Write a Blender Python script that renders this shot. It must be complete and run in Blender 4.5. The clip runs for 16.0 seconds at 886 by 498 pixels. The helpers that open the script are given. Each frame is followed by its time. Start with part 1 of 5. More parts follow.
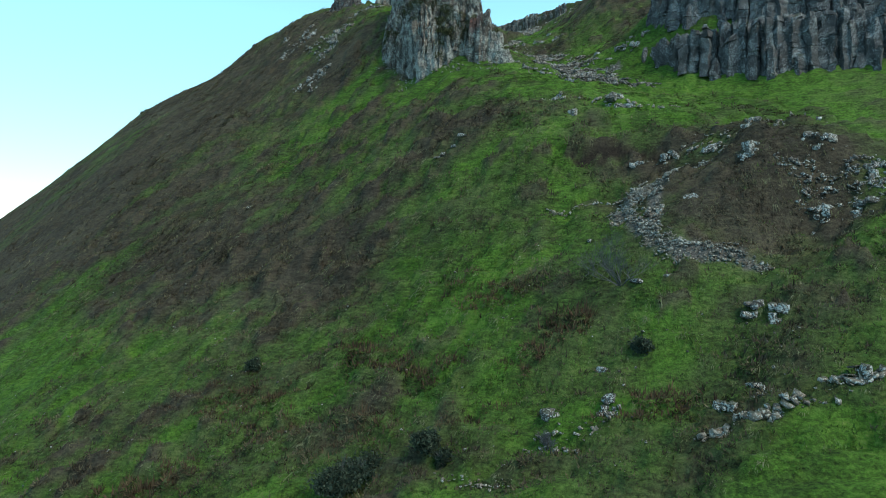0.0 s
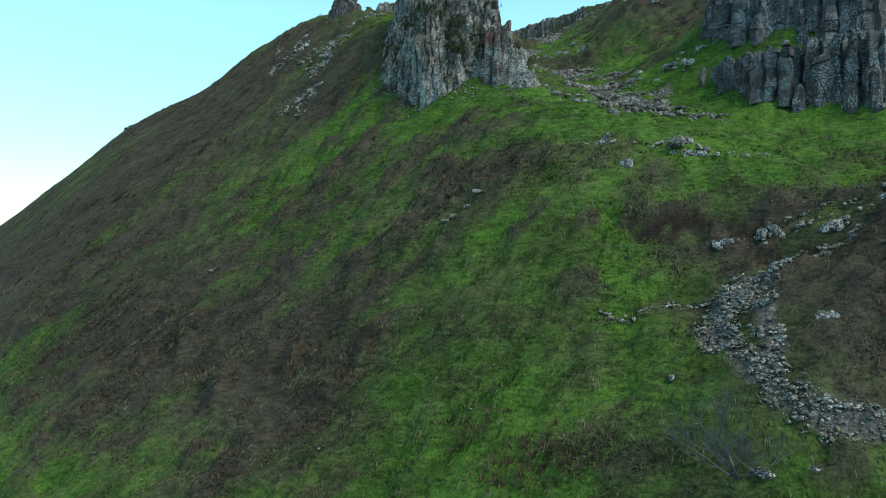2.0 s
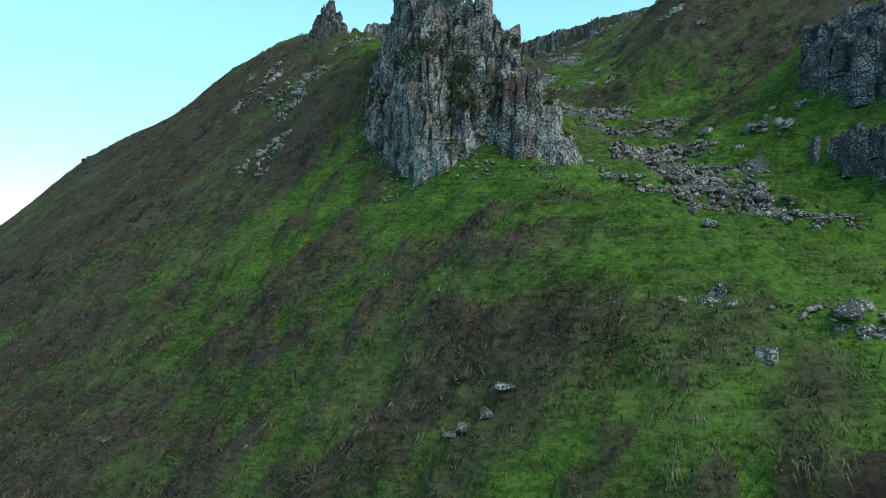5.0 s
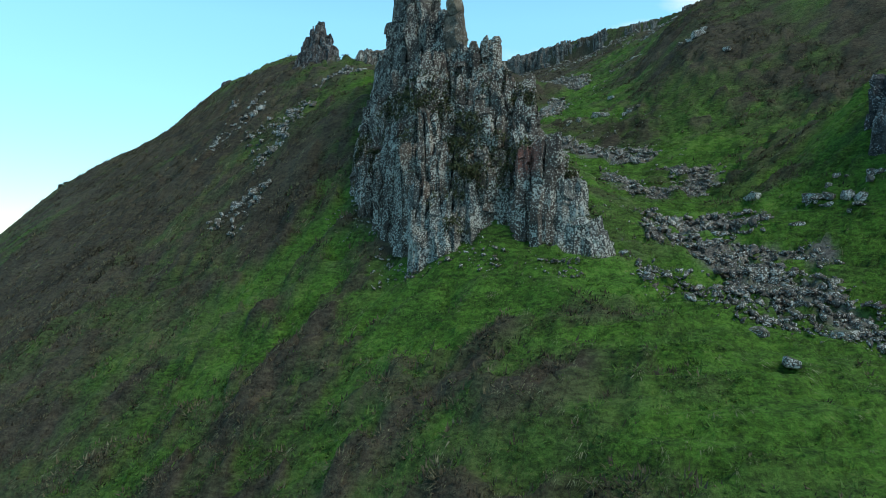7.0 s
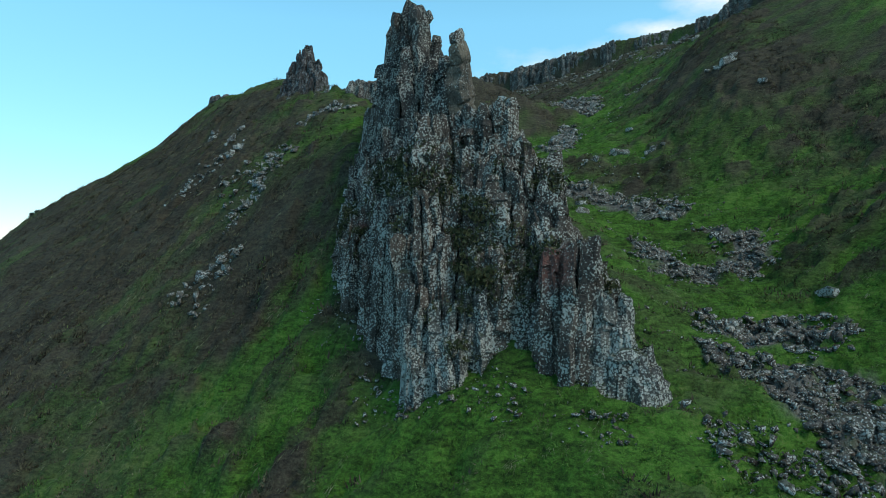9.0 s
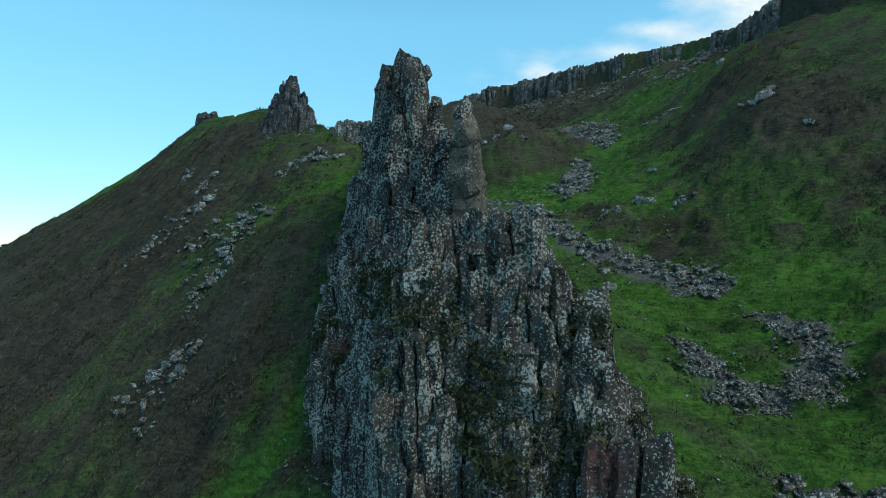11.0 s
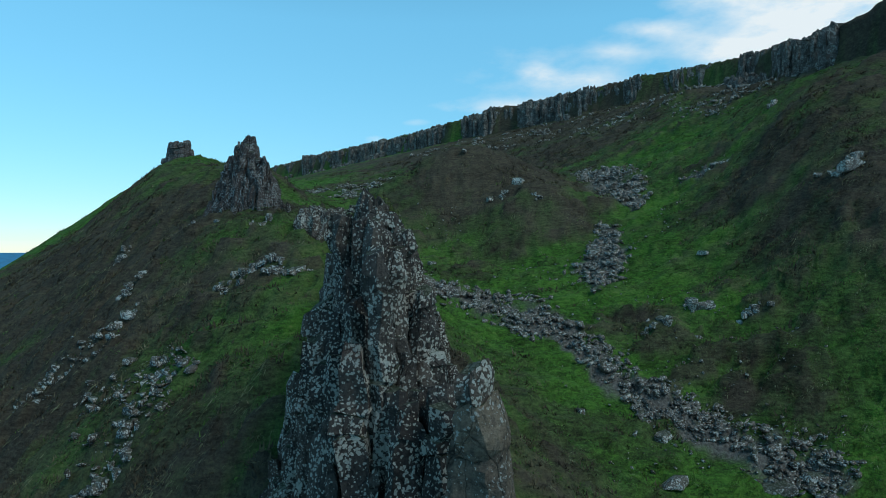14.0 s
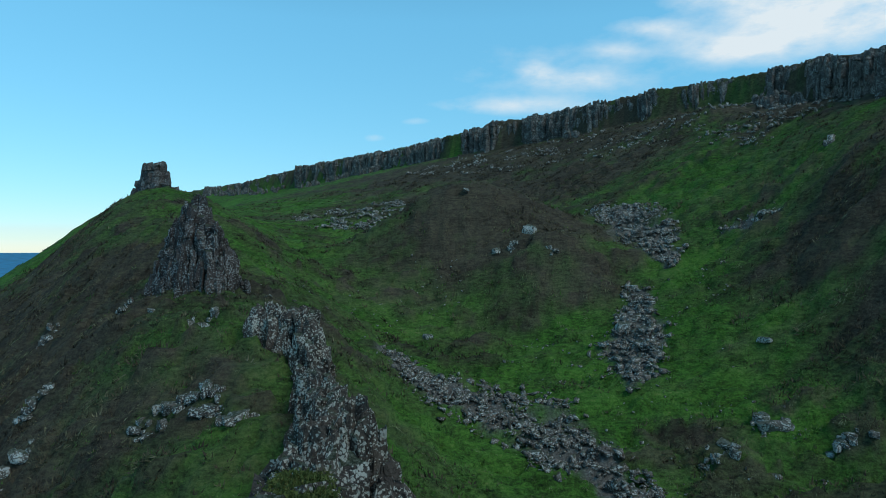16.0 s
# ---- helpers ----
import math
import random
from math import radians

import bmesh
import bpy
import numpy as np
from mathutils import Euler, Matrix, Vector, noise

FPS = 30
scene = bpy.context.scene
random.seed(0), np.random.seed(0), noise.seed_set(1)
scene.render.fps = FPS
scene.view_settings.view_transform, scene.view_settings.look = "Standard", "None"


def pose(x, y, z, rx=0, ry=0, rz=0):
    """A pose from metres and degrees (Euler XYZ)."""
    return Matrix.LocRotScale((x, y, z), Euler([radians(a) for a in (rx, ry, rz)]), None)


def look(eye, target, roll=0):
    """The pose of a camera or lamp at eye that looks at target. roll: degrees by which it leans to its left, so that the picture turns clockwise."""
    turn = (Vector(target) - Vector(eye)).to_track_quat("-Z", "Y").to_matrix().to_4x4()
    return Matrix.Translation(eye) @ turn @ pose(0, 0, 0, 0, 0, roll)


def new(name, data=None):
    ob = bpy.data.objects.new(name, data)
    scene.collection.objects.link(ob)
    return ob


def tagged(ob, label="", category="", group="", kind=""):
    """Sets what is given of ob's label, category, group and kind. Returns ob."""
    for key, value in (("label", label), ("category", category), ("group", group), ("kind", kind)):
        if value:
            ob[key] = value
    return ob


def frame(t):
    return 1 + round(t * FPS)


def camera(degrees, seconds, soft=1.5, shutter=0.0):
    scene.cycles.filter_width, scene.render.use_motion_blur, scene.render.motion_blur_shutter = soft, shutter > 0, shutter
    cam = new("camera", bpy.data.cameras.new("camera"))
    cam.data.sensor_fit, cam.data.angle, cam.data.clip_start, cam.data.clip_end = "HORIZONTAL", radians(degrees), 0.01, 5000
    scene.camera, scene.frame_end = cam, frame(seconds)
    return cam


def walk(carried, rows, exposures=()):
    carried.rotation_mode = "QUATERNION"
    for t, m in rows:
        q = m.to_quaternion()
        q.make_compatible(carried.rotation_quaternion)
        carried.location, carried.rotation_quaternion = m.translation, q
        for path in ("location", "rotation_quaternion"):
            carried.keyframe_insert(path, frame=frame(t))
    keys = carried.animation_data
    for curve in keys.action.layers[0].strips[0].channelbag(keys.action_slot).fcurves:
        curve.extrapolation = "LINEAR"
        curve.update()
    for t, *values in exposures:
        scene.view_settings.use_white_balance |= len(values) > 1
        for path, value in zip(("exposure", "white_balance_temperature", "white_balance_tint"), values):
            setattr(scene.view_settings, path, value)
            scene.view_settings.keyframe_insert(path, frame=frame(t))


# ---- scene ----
cam = camera(66.8, 16.0, soft=0.75)
METRES, EYE, TILT, LEAN, TURN = 100.0, 60.0, 0.0, 0.0, 0.0
ROWS = [
    (0.0, 0.0, 0.0, 0.0, -0.0, 0.0, -0.0),
    (0.5, -0.0001, 0.0332, 0.0156, 0.06, 0.02, 0.01),
    (1.0, -0.0003, 0.0677, 0.031, 0.39, -0.0, 0.0),
    (1.5, -0.0002, 0.1057, 0.0469, 0.81, 0.03, -0.0),
    (2.0, 0.0002, 0.1462, 0.0627, 0.88, 0.07, 0.01),
    (2.5, -0.0004, 0.1868, 0.0791, 0.86, 0.08, 0.01),
    (3.0, -0.0009, 0.2245, 0.0953, 0.88, 0.14, 0.0),
    (3.5, -0.0016, 0.2565, 0.1109, 0.89, 0.11, -0.0),
    (4.0, -0.0024, 0.2842, 0.1266, 0.89, 0.13, -0.03),
    (6.5, -0.0047, 0.3957, 0.2025, 0.94, 0.2, 0.01),
    (7.0, -0.0049, 0.4157, 0.2173, 0.91, 0.2, 0.0),
    (7.5, -0.0053, 0.4368, 0.2323, 0.9, 0.18, 0.01),
    (8.0, -0.006, 0.4592, 0.2475, 0.88, 0.17, 0.0),
    (8.5, -0.0068, 0.4821, 0.2628, 0.87, 0.15, -0.01),
    (9.0, -0.0076, 0.5047, 0.2781, 0.86, 0.15, -0.02),
    (11.5, -0.0099, 0.6179, 0.3549, 0.82, 0.14, -0.02),
    (12.0, -0.0097, 0.6424, 0.3705, 0.8, 0.14, -0.01),
    (12.5, -0.0099, 0.6667, 0.3859, 0.78, 0.12, 0.01),
    (13.0, -0.0101, 0.6924, 0.4013, 0.76, 0.11, 0.04),
    (13.5, -0.0103, 0.7194, 0.4167, 0.74, 0.12, 0.05),
    (14.0, -0.0105, 0.7473, 0.432, 0.72, 0.12, 0.07),
    (14.5, -0.0106, 0.7759, 0.4475, 0.7, 0.11, 0.08),
    (15.0, -0.0108, 0.8052, 0.463, 0.69, 0.09, 0.09),
    (15.5, -0.0109, 0.8351, 0.4787, 0.67, 0.06, 0.07),
    (16.0, -0.0109, 0.8652, 0.4944, 0.66, 0.02, 0.1),
]
walk(cam, [(t, pose(0, 0, EYE, TILT, LEAN, TURN) @ pose(METRES * x, METRES * y, METRES * z, 90 + pitch, roll, yaw)) for t, x, y, z, yaw, pitch, roll in ROWS],
     exposures=[(0.0, 0.9, 7000, 8), (4.0, 0.87, 6900, 8), (9.0, 0.36, 6350, 4), (12.5, 0.12, 5950, 0), (16.0, -0.06, 5750, 0)])

# ---- world and sun: a clear evening sky, the hillside itself in open shade ----
SUN_HEIGHT, SUN_TURN = 50.0, 124.0
world = bpy.data.worlds.new("sky")
scene.world = world
world.use_nodes = True
wn, wl = world.node_tree.nodes, world.node_tree.links
wn.clear()
w_out = wn.new("ShaderNodeOutputWorld")
w_bg = wn.new("ShaderNodeBackground")
w_sky = wn.new("ShaderNodeTexSky")
w_sky.sky_type, w_sky.sun_disc = "NISHITA", False
w_sky.sun_elevation, w_sky.sun_rotation = radians(SUN_HEIGHT), radians(SUN_TURN)
w_sky.altitude = 2500
w_sky.air_density, w_sky.dust_density, w_sky.ozone_density = 1.0, 0.1, 3.0
w_bg.inputs["Strength"].default_value = 0.165
w_tint = wn.new("ShaderNodeHueSaturation")
w_tint.inputs["Hue"].default_value, w_tint.inputs["Saturation"].default_value = 0.466, 1.04
w_co = wn.new("ShaderNodeTexCoord")
w_map = wn.new("ShaderNodeMapping")
w_map.inputs["Scale"].default_value = (5.5, 5.5, 13.0)
w_map.inputs["Location"].default_value = (0.9, 0.35, 0.55)
w_noise = wn.new("ShaderNodeTexNoise")
w_noise.inputs["Scale"].default_value, w_noise.inputs["Detail"].default_value = 2.6, 7.0
w_noise.inputs["Roughness"].default_value = 0.6
w_split = wn.new("ShaderNodeSeparateXYZ")


def w_math(kind, a, b):
    m = wn.new("ShaderNodeMath")
    m.operation = kind
    for k, v in enumerate((a, b)):
        if isinstance(v, (int, float)):
            m.inputs[k].default_value = v
        else:
            wl.new(v, m.inputs[k])
    return m.outputs[0]


w_ahead = w_math("MAXIMUM", w_split.outputs["Y"], 0.05)
w_u, w_v = w_math("DIVIDE", w_split.outputs["X"], w_ahead), w_math("DIVIDE", w_split.outputs["Z"], w_ahead)
w_bank = 0.0
for cu, cv, ru, rv, thick in (  # fair-weather clouds: bearing and height (tangents), reach, thickness
    (0.54, 0.335, 0.17, 0.045, 1.0), (0.43, 0.295, 0.09, 0.022, 0.9), (0.30, 0.327, 0.05, 0.014, 0.65), (0.40, 0.372, 0.09, 0.02, 0.6), (0.245, 0.295, 0.035, 0.012, 0.5), (0.13, 0.262, 0.025, 0.016, 0.75),
    (0.09, 0.213, 0.10, 0.012, 0.6), (-0.116, 0.166, 0.025, 0.008, 0.5), (0.20, 0.25, 0.06, 0.014, 0.45), (0.66, 0.38, 0.16, 0.05, 0.8), (0.18, 0.26, 0.24, 0.07, 0.42), (-0.05, 0.19, 0.03, 0.007, 0.35), (1.1, 0.30, 0.3, 0.08, 0.9), (-1.4, 0.35, 0.4, 0.06, 0.7),
):
    w_du, w_dv = w_math("MULTIPLY", w_math("SUBTRACT", w_u, cu), 1 / ru), w_math("MULTIPLY", w_math("SUBTRACT", w_v, cv), 1 / rv)
    w_far = w_math("ADD", w_math("MULTIPLY", w_du, w_du), w_math("MULTIPLY", w_dv, w_dv))
    w_bank = w_math("ADD", w_bank, w_math("MULTIPLY", w_math("POWER", 2.718, w_math("MULTIPLY", w_far, -1.0)), thick))
w_add = wn.new("ShaderNodeMath")
w_add.operation = "MULTIPLY"
w_ramp = wn.new("ShaderNodeValToRGB")  # noise times bank
w_ramp.color_ramp.elements[0].position, w_ramp.color_ramp.elements[1].position = 0.14, 0.62
w_mix = wn.new("ShaderNodeMix")
w_mix.data_type = "RGBA"
w_mix.inputs[7].default_value = (5.2, 5.1, 5.1, 1.0)
wl.new(w_co.outputs["Generated"], w_map.inputs["Vector"])
wl.new(w_co.outputs["Generated"], w_split.inputs["Vector"])
wl.new(w_map.outputs["Vector"], w_noise.inputs["Vector"])
wl.new(w_noise.outputs["Fac"], w_add.inputs[0])
wl.new(w_bank, w_add.inputs[1])
wl.new(w_add.outputs[0], w_ramp.inputs["Fac"])
wl.new(w_ramp.outputs["Color"], w_mix.inputs[0])
wl.new(w_sky.outputs["Color"], w_tint.inputs["Color"])
w_low = wn.new("ShaderNodeMapRange")  # clear sea air: little haze low down
w_low.inputs["From Min"].default_value, w_low.inputs["From Max"].default_value = 0.0, 0.32
w_low.inputs["To Min"].default_value, w_low.inputs["To Max"].default_value = 0.0, 1.0
w_thin = wn.new("ShaderNodeMix")
w_thin.data_type, w_thin.blend_type = "RGBA", "MULTIPLY"
w_thin.inputs[0].default_value = 1.0
w_pale = wn.new("ShaderNodeValToRGB")
w_pale.color_ramp.elements[0].color, w_pale.color_ramp.elements[1].color = (0.63, 0.595, 0.575, 1.0), (1.32, 1.32, 1.3, 1.0)
wl.new(w_split.outputs["Z"], w_low.inputs["Value"])
wl.new(w_tint.outputs["Color"], w_thin.inputs[6])
wl.new(w_low.outputs["Result"], w_pale.inputs["Fac"])
wl.new(w_pale.outputs["Color"], w_thin.inputs[7])
wl.new(w_thin.outputs[2], w_mix.inputs[6])
wl.new(w_mix.outputs[2], w_bg.inputs["Color"])
wl.new(w_bg.outputs["Background"], w_out.inputs["Surface"])

sun = new("sun", bpy.data.lights.new("sun", "SUN"))
sun.data.energy, sun.data.angle, sun.data.color = 1.6, radians(28), (1.0, 0.93, 0.82)
sun.matrix_world = look((50 * math.sin(radians(SUN_TURN)), 50 * math.cos(radians(SUN_TURN)), 50 * math.tan(radians(SUN_HEIGHT))), (0, 0, 0))

# ---- noise over the plan ----


def lattice(ix, iy, iz):
    h = (ix.astype(np.int64) * 374761393 + iy.astype(np.int64) * 668265263 + iz.astype(np.int64) * 2147483647) & 0xFFFFFFFF
    h = ((h ^ (h >> 13)) * 1274126177) & 0xFFFFFFFF
    return ((h ^ (h >> 16)) & 0xFFFF) / 32767.5 - 1.0


def vnoise(x, y, z=0.0):
    """Smooth noise between -1 and 1."""
    x, y, z = np.broadcast_arrays(np.asarray(x, float), np.asarray(y, float), np.asarray(z, float))
    fx, fy, fz = np.floor(x), np.floor(y), np.floor(z)
    ux, uy, uz = x - fx, y - fy, z - fz
    ux, uy, uz = ux * ux * (3 - 2 * ux), uy * uy * (3 - 2 * uy), uz * uz * (3 - 2 * uz)
    total = 0.0
    for a in (0, 1):
        for b in (0, 1):
            for c in (0, 1):
                w = (ux if a else 1 - ux) * (uy if b else 1 - uy) * (uz if c else 1 - uz)
                total = total + w * lattice(fx + a, fy + b, fz + c)
    return total


def fbm(x, y, octaves=4, z=0.0):
    total, amp = 0.0, 0.5
    for k in range(octaves):
        total = total + amp * vnoise(x * 2**k + 17.3 * k, y * 2**k - 9.1 * k, z * 2**k)
        amp *= 0.5
    return total


def blob(x, y, cx, cy, rx, ry, turn):
    c, s = math.cos(radians(turn)), math.sin(radians(turn))
    u, v = (c * (x - cx) + s * (y - cy)) / rx, (-s * (x - cx) + c * (y - cy)) / ry
    return np.exp(-(u * u + v * v))


# ---- the lie of the land: an even slope with spurs, hollows and knolls ----
BASE = (32.586, 0.3298, 0.4158)  # height, rise to the right, rise ahead
SPURS = [  # x, y, height, two radii, turn
    (-53.1, 154.8, 19.32, 41.9, 145.4, 25), (-97.1, 393.1, -26.97, 260.0, 73.8, 152), (32.3, 133.7, 3.04, 5.7, 22.2, 163),
    (-0.3, 164.7, 10.16, 13.8, 10.8, 9), (32.9, 83.6, 14.50, 14.8, 12.2, 91), (53.1, 126.3, 14.71, 22.0, 60.8, 9),
    (6.5, 61.4, 7.39, 22.4, 13.8, 128), (-24.9, 144.0, 13.61, 13.8, 92.6, 27), (-46.7, 67.4, -6.56, 152.7, 46.6, 146),
    (17.8, 71.5, -4.37, 16.6, 30.9, 138), (-140.3, 274.8, -30.73, 69.2, 51.0, 98), (-23.8, 135.4, -2.87, 13.1, 6.9, 163),
    (17.9, 131.6, 3.22, 60.3, 18.7, 25), (14.4, 51.2, -3.34, 5.8, 7.1, 83), (-53.5, 195.7, -4.79, 11.5, 22.8, 163),
    (-0.1, 118.2, -3.16, 9.4, 12.9, 24), (-70.7, 166.2, 1.09, 8.9, 10.8, 174), (9.6, 152.5, 4.41, 4.2, 7.2, 112),
    (-36.2, 161.5, -4.85, 11.9, 12.5, 84), (-124.3, 149.3, 7.11, 19.2, 6.7, 171), (41.4, 202.0, 1.94, 6.5, 6.6, 98),
    (-77.4, 228.6, -6.42, 15.6, 6.7, 39), (-17.9, 118.5, -2.28, 6.1, 7.7, 43),
]
KNOLLS = [  # low swells and dips: x, y, height, radius
    (24.8, 44.3, 1.83, 7.2), (6.7, 157.9, 1.69, 16.0), (13.0, 41.0, 0.84, 4.5), (13.2, 33.2, -1.29, 3.1), (-3.5, 80.6, -0.93, 10.4), (31.5, 122.7, 1.04, 7.0),
    (28.0, 159.5, 0.95, 7.0), (28.8, 69.8, -0.73, 4.5), (17.1, 94.6, 0.52, 10.4), (18.3, 69.4, 0.47, 4.5), (5.0, 40.7, 0.61, 3.1), (23.9, 54.4, -0.48, 3.1),
    (6.6, 115.8, 0.51, 10.0), (5.3, 35.1, -0.44, 3.1), (-21.9, 101.3, -0.37, 7.0), (13.6, 29.0, 0.51, 3.1), (23.5, 76.4, -0.45, 4.5), (15.8, 49.3, 0.38, 3.1), (-0.6, 80.3, 0.8, 2.2), (2.2, 80.4, 0.9, 1.7),
]
BANKS = [  # undercut edges of turf: two plan ends, drop
    (10.0, 55.6, 18.6, 53.6, 1.1), (15.6, 51.9, 20.6, 49.7, 1.0), (8.2, 50.9, 13.4, 50.8, 0.85), (10.6, 46.9, 12.6, 46.4, 0.4), (19.0, 56.9, 26.0, 55.6, 0.6),
    (11.0, 129.2, 14.6, 127.6, 0.8), (16.6, 121.4, 20.4, 119.8, 0.8), (-0.6, 148.2, 7.6, 147.0, 0.8), (13.6, 57.4, 17.2, 56.4, 0.5), (1.2, 66.6, 4.4, 65.9, 0.6), (-6.4, 70.0, -2.4, 69.4, 0.6),
]
RIM = [  # edge of the plateau above: x, y, z
    (-330, 560, 118), (-200, 480, 134), (-140, 430, 139), (-95, 397, 141), (-62, 357, 142.7), (-40, 333, 143.3), (-14, 286, 139.8),
    (10, 254, 141.2), (28, 237, 141.4), (40, 226, 142), (54, 216, 142.5), (58, 197, 140.4), (52, 177, 135.0), (47, 161, 132.2), (48.5, 149, 131.6), (60, 128, 129),
    (82, 100, 123), (110, 40, 100), (150, -60, 70), (220, -300, 30),
]


def rim_drop(y):
    """Height of the rock band below the plateau's edge."""
    return np.interp(y, [140, 165, 205, 235, 300], [1.8, 2.2, 2.4, 3.0, 3.2])


def rim_distance(x, y):
    """Metres beyond the plateau's edge (before it: minus), and the edge's height there."""
    best, side, high = np.full(np.shape(x), 1e9), np.zeros(np.shape(x)), np.zeros(np.shape(x))
    for (ax, ay, az), (bx, by, bz) in zip(RIM, RIM[1:]):
        ex, ey = bx - ax, by - ay
        t = np.clip(((x - ax) * ex + (y - ay) * ey) / (ex * ex + ey * ey), 0, 1)
        dx, dy = x - ax - t * ex, y - ay - t * ey
        d = np.hypot(dx, dy)
        near = d < best
        best = np.where(near, d, best)
        side = np.where(near, np.sign(ex * dy - ey * dx), side)
        high = np.where(near, az + t * (bz - az), high)
    return best * side, high


def soft_min(a, b, k):
    h = np.clip(0.5 + 0.5 * (b - a) / k, 0, 1)
    return b * (1 - h) + a * h - k * h * (1 - h)


def crest(x, y):
    """Nought along the winding crests between tussocks and terraces."""
    return vnoise(x / 2.1 + 0.5 * vnoise(x / 2.5, y / 2.5, 2.0), y / 0.9 + 0.2 * x / 1.5, 8.0)


CLUMPS = [  # dark cushions of heather below the fin: x, y, radius
    (-8.5, 79.6, 1.7), (-2.9, 72.5, 1.5), (1.5, 72.9, 1.5), (1.2, 69.9, 1.6), (1.5, 63.6, 2.8), (3.3, 61.2, 1.7), (-0.9, 63.5, 1.8), (11.2, 55.3, 1.0), (13.4, 54.5, 1.3), (4.0, 56.6, 1.2), (5.5, 57.2, 1.1),
    (-1.6, 66.0, 1.6), (-3.4, 61.4, 1.5), (7.8, 55.4, 1.0), (8.3, 58.6, 1.0), (-23.0, 98.8, 2.1), (-21.1, 80.5, 1.3), (-7.4, 78.8, 1.5), (1.5, 68.4, 1.6), (-3.8, 73.2, 1.9), (-6.7, 84.1, 1.4), (-8.9, 76.6, 2.1),
    (15.6, 53.0, 2.1), (6.9, 51.8, 1.0), (3.4, 62.4, 1.5), (15.7, 46.9, 1.1), (-6.7, 54.1, 1.6), (13.8, 38.7, 0.9), (13.0, 37.4, 0.9),
]
UPPER_CLUMPS = [  # and on the slope above the scree
    (24.1, 96.4, 2.5), (22.5, 88.9, 1.8), (20.5, 117.6, 1.7), (25.0, 113.6, 1.6), (25.7, 97.4, 2.0), (28.0, 99.9, 1.9), (12.9, 128.1, 1.4), (15.5, 124.3, 1.5), (15.0, 119.7, 1.3), (13.3, 123.2, 1.3), (19.1, 120.6, 1.5),
    (16.9, 118.1, 1.4), (21.8, 123.8, 1.5), (11.3, 128.1, 1.2), (20.0, 127.9, 1.2), (22.1, 125.3, 1.3), (24.9, 124.8, 1.5), (22.3, 120.4, 1.3), (-14.8, 113.0, 1.2), (-13.1, 114.5, 1.1), (12.6, 118.4, 1.3), (8.8, 125.7, 1.1),
    (11.9, 125.9, 1.7), (20.0, 115.1, 1.6), (16.8, 121.2, 1.4), (5.7, 146.4, 1.7),
]


def cushion(x, y):
    """Cushions of heather, 0 to 1, with ragged edges."""
    best = np.zeros(np.shape(x))
    for cx, cy, r in CLUMPS + UPPER_CLUMPS:
        best = np.maximum(best, 1.25 - np.hypot((x - cx) / r, (y - cy) / (0.6 * r)))
    best = best + np.where(best > 0, 0.75 * vnoise(x / 1.1, y / 0.7, 51.0) + 0.45 * vnoise(x / 0.45, y / 0.35, 52.0), 0)
    return np.clip(best / 0.45, 0, 1)


def hummock(x, y):
    """Heathery hummocks, 0 to 1."""
    h = np.clip((vnoise(x / 1.7 + 0.4 * vnoise(x, y, 3.0), y / 1.25, 20.0) - 0.2) / 0.3, 0, 1)
    return h * (1 - blob(x, y, 10, 70, 13, 12, 0)) * np.clip(0.45 + 1.3 * vnoise(x / 11, y / 11, 21.0) + 0.5 * vnoise(x / 4, y / 4, 22.0), 0, 1)


def land(x, y, fine=True):
    """Height of the ground."""
    x, y = np.asarray(x, float), np.asarray(y, float)
    z = BASE[0] + BASE[1] * x + BASE[2] * y
    for cx, cy, h, rx, ry, turn in SPURS:
        z = z + h * blob(x, y, cx, cy, rx, ry, turn)
    for cx, cy, h, r in KNOLLS:
        z = z + h * blob(x, y, cx, cy, r, r, 0)
    z = z - 3.5 * blob(x, y, 23, 41, 6, 3, 20)  # quarried bank
    z = z + 0.9 * blob(x, y, 2.3, 82.0, 1.4, 0.9, 0)  # turf tongue against the fin
    z = z + 1.3 * blob(x, y, 0.5, 162.5, 9, 7, 0)  # crown of the knoll
    z = soft_min(z, 134 + 0.8 * (x + 1 + 0.42 * (y - 86)), 6.0)
    d, high = rim_distance(x + 2.5 * vnoise(x / 9, y / 9), y)
    foot = soft_min(z, high - rim_drop(y) + 0.12 * d, 4.0)
    step = np.clip((d + 0.6) / 1.2, 0, 1)
    z = foot * (1 - step) + (high + 0.03 * np.clip(d, 0, 400)) * step
    z = soft_min(z, 138 + 0.8 * (x + 1 + 0.42 * (y - 86)), 4.0)
    z = np.maximum(z, -6.0)
    if fine:
        near = np.exp(-(((x) / 90) ** 2 + ((y - 110) / 140) ** 2))
        z = z + (0.6 * fbm(x / 7, y / 7, 4) + 0.20 * fbm(x / 1.9, y / 1.5, 3, 5.0) - 0.75 * np.abs(crest(x, y)) - 0.34 * np.abs(vnoise(x / 0.62, y / 0.55, 4.0))) * (0.15 + 0.85 * near)
        z = z + (0.78 * hummock(x, y) + 0.5 * cushion(x, y)) * near
        k = z / 0.95 + 0.9 * vnoise(x / 6, y / 6) + 0.16 * vnoise(x / 1.6, y / 1.6, 6.0)
        k = k - np.floor(k)
        z = z + 0.6 * (0.5 - k + np.clip((k - 0.7) / 0.3, 0, 1)) * np.clip(0.6 + vnoise(x / 15, y / 15, 3), 0, 1)
        z = z - bank(x, y)
    return z


